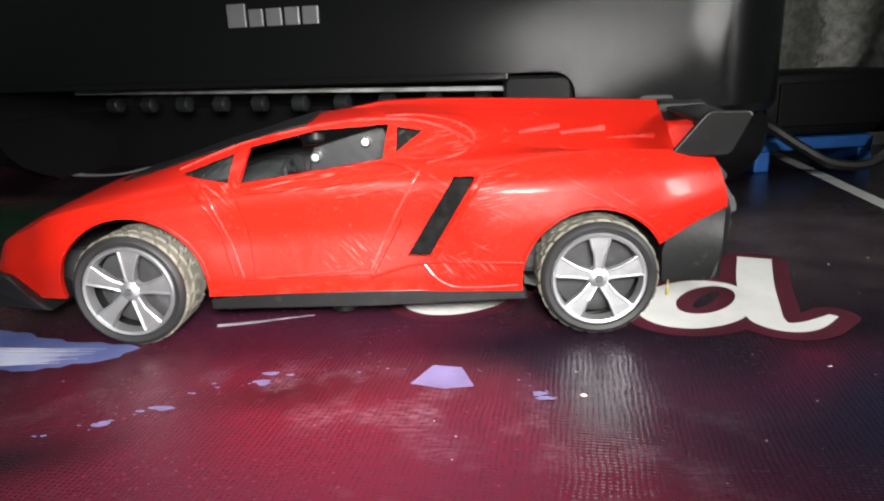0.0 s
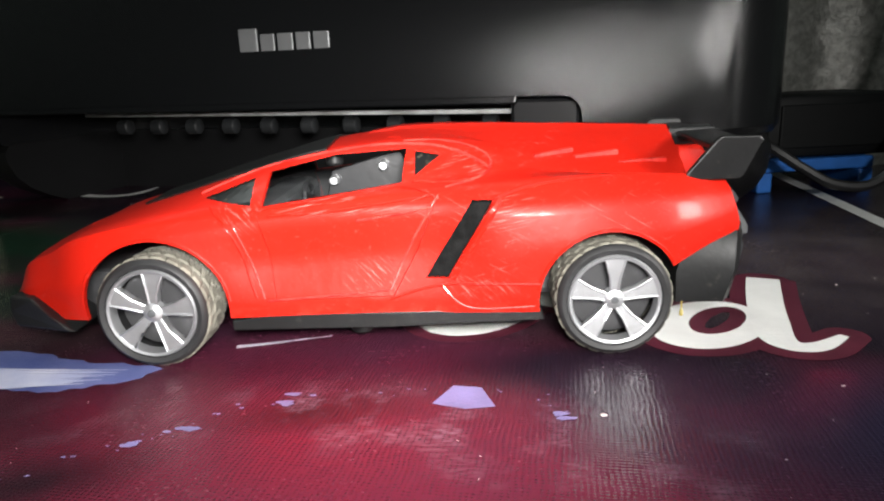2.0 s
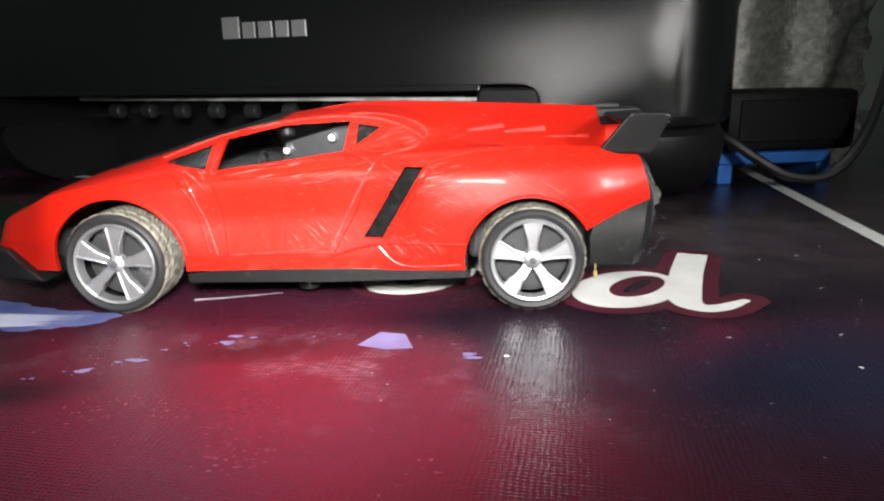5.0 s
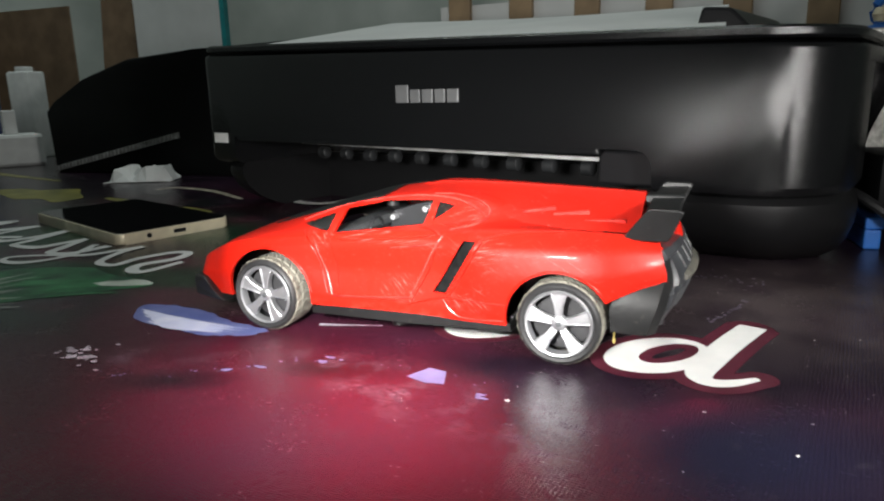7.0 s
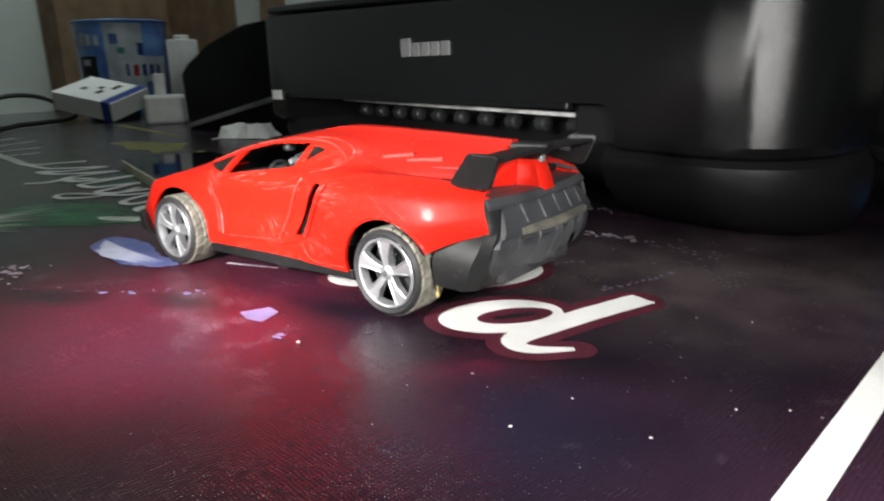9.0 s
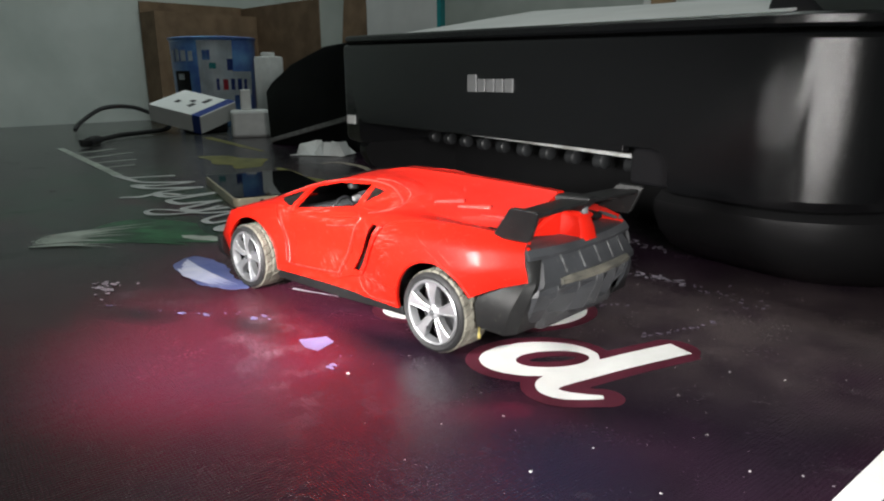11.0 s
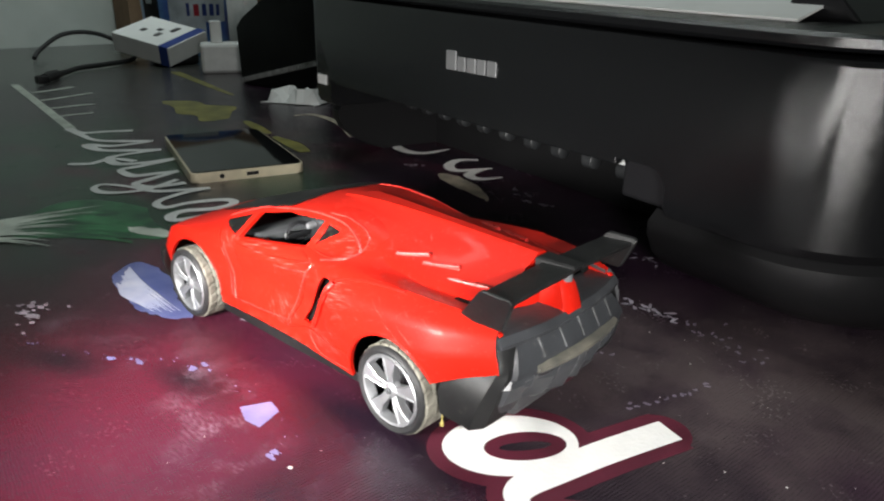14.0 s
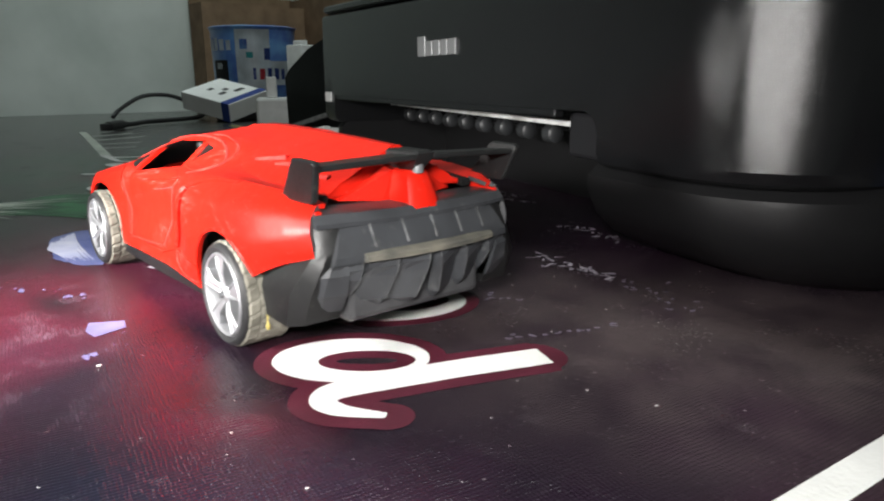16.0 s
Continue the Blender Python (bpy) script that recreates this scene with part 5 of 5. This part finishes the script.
# ---------------------------------------------------------------- beside the printer
BS = frame_from((0.131, 0.228), (0.20, 0.238))
blue_stand = thing("blue_stand", BS, "blue plastic stand carrying a black block", "stand")
for nm, a in (("stand_leg", (0, 0.009, 0, 0.045, 0, 0.0118)), ("stand_leg", (0.063, 0.072, 0, 0.045, 0, 0.0118)), ("stand_top", (0, 0.072, 0, 0.045, 0.0119, 0.019))):
    bm = bmesh.new()
    box(bm, *a, 0.0012)
    part(nm, bm, M_BLUE, blue_stand)
bm = bmesh.new()
box(bm, 0.005, 0.088, 0.002, 0.055, 0.0193, 0.0555, 0.004)
speaker = thing("black_speaker", BS, "black plastic block resting on the blue stand", "speaker")
part("speaker_body", bm, M_CASE, speaker, "", 30)
bm = bmesh.new()
box(bm, 0.012, 0.081, 0.0005, 0.003, 0.025, 0.050, 0.001)
part("speaker_front", bm, M_CASE, speaker, "flat black front panel")
bm = bmesh.new()
n = 16
grid = [[bm.verts.new((0.0 + 0.14 * i / n, 0.02 * math.sin(i * 0.9) * 0.3 + 0.004 * math.sin(i * 2.3 + j * 1.7), 0.127 * j / n)) for i in range(n + 1)] for j in range(n + 1)]
for j in range(n):
    for i in range(n):
        bm.faces.new((grid[j][i], grid[j][i + 1], grid[j + 1][i + 1], grid[j + 1][i]))
bmesh.ops.solidify(bm, geom=bm.faces[:], thickness=0.03)
bag = thing("silver_bag", frame_from((0.126, 0.302), (0.308, 0.329)), "crinkled silver plastic bag standing behind the black block", "bag")
part("bag_body", bm, M_FOIL, bag, "", 80)
bm = bmesh.new()
box(bm, 0.002, 0.138, -0.010, -0.006, 0.116, 0.1285, 0.001)
for v in bm.verts:
    v.co.y += 0.003 * math.sin(v.co.x * 140)
    v.co.z += 0.002 * math.sin(v.co.x * 60)
part("sealed_edge", bm, M_FOIL, bag, "pale sealed top edge")
bm = bmesh.new()
random.seed(8)
stack(bm, [([(w * k / 5, -0.004 * k / 5 + random.uniform(-0.003, 0.003)) for k in range(6)] + [(w * (1 - k / 5) + 0.004, 0.024 + random.uniform(-0.003, 0.003)) for k in range(6)], z)
           for w, z in ((0.008, 0), (0.008, 0.02), (0.008, 0.045), (0.012, 0.065), (0.018, 0.082), (0.025, 0.1), (0.030, 0.109), (0.029, 0.112))])
pouch = link("black_plastic_pouch", bm, M_POUCH, None, "", 25)
pouch.matrix_world = frame_from((0.1235, 0.278), (0.20, 0.283))
tagged(pouch, "glossy black plastic pouch leaning beside the printer", "pouch")
bm = bmesh.new()
tube(bm, smooth_path([(0.116, 0.245, 0.036), (0.128, 0.221, 0.031), (0.146, 0.211, 0.018), (0.164, 0.206, 0.008), (0.186, 0.206, 0.009), (0.207, 0.214, 0.03), (0.226, 0.232, 0.07), (0.24, 0.258, 0.10), (0.265, 0.30, 0.10), (0.30, 0.33, 0.05), (0.33, 0.35, 0.004)]), 0.003, 8)
tagged(link("printer_cable", bm, M_CABLE, None, "", True), "black cable drooping from the printer and looping behind the stand", "cable")

# wooden rail with pale board behind the printer
rack = thing("slatted_rack", Matrix.Translation((-0.42, 0.93, 0)) @ Matrix.Rotation(radians(-4), 4, "Z"), "white board rack with tan wooden slats", "rack")
bm = bmesh.new()
box(bm, 0, 0.73, 0.012, 0.03, 0, 0.235)
part("rack_board", bm, M_PAPER, rack, "white rack board")
for k in range(7):
    bm = bmesh.new()
    box(bm, 0.02 + 0.11 * k, 0.06 + 0.11 * k, 0, 0.012, 0, 0.30, 0.002)
    part("slat", bm, M_TAN, rack)

WB = frame_from((0.142, 0.40), (0.242, 0.41))
bm = bmesh.new()
box(bm, 0, 0.12, 0, 0.07, 0, 0.132, 0.002)
wbox = link("white_carton", bm, M_PAPER)
wbox.matrix_world = WB
tagged(wbox, "plain white carton standing behind the silver bag", "carton")
toy = thing("plastic_toy", WB, "small blue plastic toy with coloured knobs on a white carton", "toy")
bm = bmesh.new()
tube(bm, [(0.03 + 0.016 * math.cos(a), 0.02, 0.1485 + 0.013 * math.sin(a)) for a in [2 * math.pi * k / 16 for k in range(17)]], 0.0035, 8)
box(bm, 0.012, 0.06, 0.012, 0.03, 0.1322, 0.139, 0.002)
part("toy_frame", bm, M_BLUE, toy, "", True)
for x, z, m in ((0.052, 0.145, M_REDPRINT), (0.018, 0.146, M_GOLD)):
    bm = bmesh.new()
    lathe(bm, [(0, -0.006), (0.005, -0.005), (0.007, 0), (0.005, 0.005), (0, 0.006)], 14, "z", Matrix.Translation((x, 0.014, z)))
    part("toy_knob", bm, m, toy, "coloured knob", True)


# ---------------------------------------------------------------- print on the table cover
Z1, Z2 = 0.00012, 0.00024


def ring_fill(name, outer, inner, z, material, parent, label=""):
    bm = bmesh.new()
    k = len(outer)
    a = [bm.verts.new((x * MM, y * MM, z)) for x, y in outer]
    b = [bm.verts.new((x * MM, y * MM, z)) for x, y in inner]
    for i in range(k):
        bm.faces.new((a[i], a[(i + 1) % k], b[(i + 1) % k], b[i]))
    return link(name, bm, material, parent, label)


def oval(cx, cy, rx, ry, turn, n=40):
    t = radians(turn)
    return [(cx + rx * math.cos(a) * math.cos(t) - ry * math.sin(a) * math.sin(t), cy + rx * math.cos(a) * math.sin(t) + ry * math.sin(a) * math.cos(t))
            for a in [2 * math.pi * k / n for k in range(n)]]


def smooth_line(pts, n=10):
    out = []
    for i in range(len(pts) - 1):
        p0, p1, p2, p3 = (Vector(pts[max(i - 1, 0)]), Vector(pts[i]), Vector(pts[i + 1]), Vector(pts[min(i + 2, len(pts) - 1)]))
        for k in range(n):
            t = k / n
            out.append(0.5 * ((2 * p1) + (p2 - p0) * t + (2 * p0 - 5 * p1 + 4 * p2 - p3) * t**2 + (3 * p1 - p0 - 3 * p2 + p3) * t**3))
    out.append(Vector(pts[-1]))
    return out


def stroke(bm, pts, widths, z):
    """A brush stroke of changing width; points and widths in millimetres."""
    line = smooth_line([(*p, w) for p, w in zip(pts, widths)])
    prev = None
    for i, p in enumerate(line):
        d = (line[min(i + 1, len(line) - 1)] - line[max(i - 1, 0)]).to_2d().normalized()
        s = Vector((-d.y, d.x)) * max(p.z, 0.1) / 2
        h = z + 8e-7 * i
        cur = (bm.verts.new(((p.x + s.x) * MM, (p.y + s.y) * MM, h)), bm.verts.new(((p.x - s.x) * MM, (p.y - s.y) * MM, h)))
        if prev:
            bm.faces.new((prev[0], prev[1], cur[1], cur[0]))
        prev = cur


def soft_outline(pts, n=6):
    """A closed outline rounded through its points, with an uneven edge."""
    line = smooth_line([pts[-1], *pts, pts[0], pts[1]], n)[n:-n - 1]
    return [(p.x + random.gauss(0, 0.5), p.y + random.gauss(0, 0.5)) for p in line]


def letter_d(grow, z, material, label):
    bm = bmesh.new()
    # bowl, thicker towards its lower left, ascender with its foot turned up
    n = 40
    outer = oval(32.5, 22, 22 + grow, 15.5 + grow, 50, n)
    inner = oval(36.5, 24.5, max(13.5 - grow, 0.5), max(7.2 - grow, 0.3), 51, n)
    a = [bm.verts.new((x * MM, y * MM, z)) for x, y in outer]
    b = [bm.verts.new((x * MM, y * MM, z)) for x, y in inner]
    for i in range(n):
        bm.faces.new((a[i], a[(i + 1) % n], b[(i + 1) % n], b[i]))
    g = 2 * grow
    stroke(bm, [(66.5, 64.5), (57, 40), (50.5, 20), (47.5, 8), (50.5, 2.2), (57, 2.8), (66.3, 9.5)],
           [11 + g, 11 + g, 10.5 + g, 9.5 + g, 7 + g, 5.6 + g, 2.6 + g], z + 0.00003)
    if grow:
        for cx, cy, r in ((64.6, 61, 10.2), (66.5, 9.8, 6.4)):
            bm.faces.new([bm.verts.new((x * MM, y * MM, z + 0.00001)) for x, y in oval(cx, cy, r, r, 0, 28)])
    return link("printed_letter", bm, material, table, label)


letter_d(5.0, Z1, M_PRINTMAROON, "maroon outline of the printed letter")
letter_d(0.0, Z2, M_PRINTWHITE, "large white printed letter d")
# neighbouring round letters, mostly under the car
for cx, cy in ((1, 61), (-36, 40)):
    for grow, z, m in ((4.5, Z1 - 0.00004, M_PRINTMAROON), (0, Z2 - 0.00006, M_PRINTWHITE)):
        ring_fill("printed_letter", oval(cx, cy, 25 + grow, 18 + grow, 62), oval(cx + 1, cy + 3, 16 - grow, 9 - grow, 64), z, m, table, "white printed round letter")
flat("printed_patch", soft_outline([(-195, -5), (-203, 11), (-180, 13), (-163, 10), (-150, 4), (-125, -1), (-128, -9), (-145, -15), (-160, -14), (-176, -12)]), Z1, M_PRINTBLUE, table, "blue printed patch with pale brushed edge")
random.seed(14)
for k in range(13):
    f = k / 12
    x0, x1 = -197 + 18 * f + random.uniform(-3, 3), -134 - 10 * f + random.uniform(-8, 6)
    y0, y1 = 4 - 14.5 * f, -3 - 9.5 * f
    bm = bmesh.new()
    stroke(bm, [(x0, y0), (x0 + (x1 - x0) * 0.35, y0 + (y1 - y0) * 0.35 - 1.5), (x0 + (x1 - x0) * 0.7, y0 + (y1 - y0) * 0.7 - 1.2), (x1, y1)],
           [1.2, random.uniform(1.6, 3.2) * (0.4 + f), random.uniform(1.0, 2.2) * (0.4 + f), 0.3], Z2 + 0.00002 * k)
    link("printed_stroke", bm, M_PRINTPALE, table, "pale brushed print stroke")
flat("printed_patch", [(-48, -26), (-43, -16.5), (-36, -18), (-33, -28), (-40, -29)], Z1, M_PRINTLAV, table, "small lavender printed patch")
flat("printed_patch", soft_outline([(-320, -8), (-341, 22), (-330, 42), (-294, 56), (-265, 48), (-239, 45), (-227, 37), (-245, 20), (-270, -4), (-289, -21), (-305, -20)]), Z1, M_PRINTGREEN, table, "dark green printed leaf")
flat("printed_patch", soft_outline([(-261, 32), (-250, 40), (-239, 45), (-228, 39), (-249, 30)]), Z2, M_PRINTGREY, table, "pale green tip of the printed leaf")
flat("printed_patch", soft_outline([(-217, 257), (-205, 262), (-190, 258), (-170, 250), (-142, 227), (-160, 232), (-198, 243)]), Z1, M_PRINTCREAM, table, "cream printed petal")
flat("printed_patch", soft_outline([(-702, 273), (-675, 304), (-640, 300), (-605, 317), (-570, 290), (-541, 268), (-545, 239), (-580, 252), (-606, 244), (-650, 262)]), Z1, M_PRINTYELLOW, table, "olive printed leaf")
bm = bmesh.new()
stroke(bm, [(-107, 12), (-96, 14.5), (-80, 19)], [2.6, 1.8, 0.8], Z1)
link("printed_stroke", bm, M_PRINTDIM, table, "thin pale print stroke under the car")
# white border line of the cover
flat("printed_border", [(128, -60), (136, -60), (190, 420), (182, 420)], Z1, M_PRINTWHITE, table, "white printed border line")
# slanting script lines, not legible
random.seed(3)
SCRIPT = [
    ([(-602, 126), (-568, 124), (-557, 145), (-545, 165)], 8),
    ([(-598, 124), (-550, 120), (-522, 121), (-500, 138), (-485, 153), (-488, 121), (-507, 107), (-479, 106), (-459, 125), (-445, 144)], 8),
    ([(-445, 144), (-448, 117), (-444, 99), (-419, 95), (-408, 114), (-405, 134), (-400, 103), (-398, 88), (-375, 87), (-369, 101), (-364, 118)], 7),
    ([(-364, 118), (-356, 90), (-351, 78), (-335, 82), (-329, 105)], 6),
    ([(-446, 67), (-435, 80), (-440, 99), (-418, 109)], 6),
    ([(-304, 110), (-312, 95), (-323, 79), (-348, 71), (-365, 61), (-360, 52), (-345, 52), (-334, 64), (-332, 81), (-341, 105)], 5),
    ([(-304, 110), (-305, 91), (-297, 68), (-282, 65), (-280, 83), (-270, 102), (-259, 102), (-257, 87), (-266, 71), (-263, 60), (-252, 58), (-247, 84)], 5.5),
]
for k, (pts, w) in enumerate(SCRIPT):
    bm = bmesh.new()
    stroke(bm, pts, [w * random.uniform(0.8, 1.35) for p in pts], Z2 + 0.00003 * k)
    link("printed_bar", bm, M_PRINTSCRIPT, table, "looping white script stroke")
for k, (pts, w) in enumerate((([(-981, 195), (-786, 160), (-642, 134), (-596, 126)], 10), ([(-880, 184), (-890, 215), (-905, 245)], 9), ([(-802, 166), (-815, 205), (-830, 241)], 8),
                             ([(-734, 150), (-736, 180), (-734, 205)], 7), ([(-674, 136), (-675, 160), (-673, 179)], 6))):
    bm = bmesh.new()
    stroke(bm, pts, [w] * len(pts), Z2 + 0.00003 * k)
    link("printed_bar", bm, M_PRINTGREY, table, "dim script stroke")
for k, (pts, ws) in enumerate((([(-316, 331), (-321, 318), (-309, 301), (-287, 294), (-273, 302), (-269, 328)], [4, 8, 9, 10, 8, 3]),
                              ([(-224, 315), (-235, 301), (-228, 282), (-214, 274), (-204, 287), (-197, 300)], [5, 8, 9, 9, 7, 3]),
                              ([(-199, 296), (-200, 281), (-196, 270), (-183, 267), (-174, 284)], [4, 8, 9, 8, 3]))):
    bm = bmesh.new()
    stroke(bm, pts, ws, Z2 + 0.00002 * k)
    link("printed_bar", bm, M_PRINTWHITE, table, "curling white script stroke")
# pale rays that fan out through the leaf
random.seed(5)
for k in range(26):
    f = k / 25
    x0, y0 = -326 + 30 * f + random.uniform(-3, 3), -30 - 16 * f + random.uniform(-5, 5)
    dx, dy = random.uniform(18, 34) * (0.35 + f), random.uniform(36, 66) * (1.05 - 0.55 * f)
    bm = bmesh.new()
    stroke(bm, [(x0, y0), (x0 + dx * 0.2, y0 + dy * 0.4), (x0 + dx * 0.55, y0 + dy * 0.75), (x0 + dx, y0 + dy)],
           [2.5, random.uniform(1.5, 5), random.uniform(0.6, 2.2), 0.3], Z2 + 0.00002 * k)
    link("printed_ray", bm, M_PRINTGREY, table, "pale green leaf ray")
for k in range(14):
    f = k / 13
    x0, y0 = -322 + 62 * f + random.uniform(-6, 6), 2 + 8 * f + random.uniform(-10, 10)
    bm = bmesh.new()
    stroke(bm, [(x0, y0), (x0 + 14, y0 + 12 + random.uniform(-2, 2)), (x0 + 30, y0 + 26 - 8 * f)], [0.6, random.uniform(2, 6), 0.6], Z1 + 0.00003 + 0.000006 * k)
    link("printed_ray", bm, M_PRINTLEAF, table, "leaf green brush stroke")
# broken trail of pale blotches round the crimson cloud
TRAIL = [(-168, -57), (-140, -59), (-118, -46), (-106, -38), (-100, -30), (-93, -26), (-76, -22), (-60, -19), (-50, -20), (-24, -22), (-14, -38)]
for k in range(46):
    q = random.random() ** 0.9 * (len(TRAIL) - 1.001)
    i = int(q)
    x0 = TRAIL[i][0] + (TRAIL[i + 1][0] - TRAIL[i][0]) * (q - i) + random.gauss(0, 2.2)
    y0 = TRAIL[i][1] + (TRAIL[i + 1][1] - TRAIL[i][1]) * (q - i) + random.gauss(0, 1.6)
    r = random.choice((0.25, 0.3, 0.4, 0.5, 0.7, 1.0, 1.9))
    flat("printed_fleck", [(x0 + r * random.uniform(0.6, 1.5) * math.cos(a), y0 + 0.6 * r * random.uniform(0.5, 1.3) * math.sin(a)) for a in [2 * math.pi * j / 9 for j in range(9)]],
         Z1 + 0.00001 * (k % 5), M_PRINTLAV, table, "pale printed blotch")
# pale splash of print
for k in range(26):
    x0, y0, r = -180 + random.gauss(0, 9), -48 + random.gauss(0, 5), random.choice((0.8, 1.2, 1.8, 2.6))
    flat("printed_fleck", [(x0 + r * random.uniform(0.7, 1.5) * math.cos(a), y0 + 0.7 * r * random.uniform(0.6, 1.3) * math.sin(a)) for a in [2 * math.pi * j / 10 for j in range(10)]],
         Z1 + 0.00001 * k, M_PRINTPETAL, table, "pale printed petal")

# yellow-brown band and patch, and two rows of small unreadable lettering
for k, (pts, ws, m) in enumerate((([(-515, 274), (-477, 263), (-440, 253)], [7, 12, 6], M_PRINTYELLOW),
                                  ([(-425, 248), (-383, 240), (-350, 229)], [6, 15, 10], M_PRINTYELLOW),
                                  ([(-506, 331), (-496, 350), (-440, 339), (-372, 301)], [6, 9, 8, 5], M_PRINTCREAM),
                                  ([(-980, 436), (-800, 392), (-690, 366)], [16, 12, 6], M_PRINTYELLOW))):
    bm = bmesh.new()
    stroke(bm, pts, ws, Z1 + 0.00003 * k)
    link("printed_band", bm, m, table, "dull yellow printed band")
random.seed(21)
ROWS = (((-45, 207), (-2, 201), 16, 4.5, 0.8), ((-14, 147), (36, 145), 26, 5.5, 0.9), ((36, 145), (76, 133), 20, 6.5, 0.55),
        ((50, 67), (66, 102), 14, 3.6, 0.5), ((11, 89), (28, 95), 8, 2.5, 0.5), ((-149, 262), (-98, 240), 10, 6, 1.3), ((-256, 258), (-240, 268), 5, 3, 1.6))
for (xa, ya), (xb, yb), n, wide, big in ROWS:
    for k in range(n):
        f = (k + random.uniform(-0.3, 0.3)) / n
        x, y = xa + (xb - xa) * f + random.gauss(0, 0.8), ya + (yb - ya) * f + random.gauss(0, wide * 0.6)
        a, r = random.uniform(0, 3.1), random.uniform(1.2, 3.4) * (1.0 if big > 0.7 else 0.45)
        bm = bmesh.new()
        stroke(bm, [(x - r * math.cos(a), y - r * math.sin(a)), (x + random.uniform(-1.2, 1.2), y + random.uniform(-0.8, 0.8)), (x + r * math.cos(a), y + r * math.sin(a))],
               [0.7, random.uniform(1.0, 2.6) * (0.5 + 0.5 * big), 0.6], Z2 + 0.000004 * k)
        link("printed_dash", bm, M_PRINTDIM if big > 0.7 else M_PRINTFAINT, table, "small pale lettering dash")

# crumbs and dust on the cover
bm = bmesh.new()
random.seed(11)
spots = [(-9, -33, 0.7), (88, 56, 0.45), (74, -40, 0.5), (50, -21, 0.4)]
spots += [(random.uniform(-200, 150), random.uniform(-110, 10), random.uniform(0.06, 0.19)) for k in range(60)]
spots += [(random.uniform(10, 150), random.uniform(-60, 110), random.choice((0.15, 0.2, 0.25, 0.35))) for k in range(34)]
spots += [(random.gauss(0, 40) + 20, random.gauss(150, 30), random.uniform(0.08, 0.26)) for k in range(26)]
for x, y, r in spots:
    vs = bmesh.ops.create_icosphere(bm, subdivisions=1, radius=r * MM)["verts"]
    bmesh.ops.scale(bm, vec=(random.uniform(0.7, 1.8), random.uniform(0.6, 1.3), 0.25), verts=vs)
    bmesh.ops.translate(bm, vec=(x * MM, y * MM, 0.15 * r * MM), verts=vs)
tagged(link("dust_crumbs", bm, M_DUST), "pale dust specks and crumbs scattered on the cover", "dust", kind="stuff")
# yellow scrap hanging under the bumper behind the rear wheel
bm = bmesh.new()
lathe(bm, [(0, 0.0092), (0.0005, 0.0095), (0.0006, 0.0104), (0.0004, 0.0112), (0.0002, 0.0116), (0.0002, 0.0136), (0, 0.0136)], 12, "z", Matrix.Translation((0.0189, 0.0042, 0)))
tagged(link("yellow_crumb", bm, mat("yellow_plastic", (0.36, 0.29, 0.08), 0.5)), "tiny yellow plastic scrap hanging from the rear bumper", "crumb")
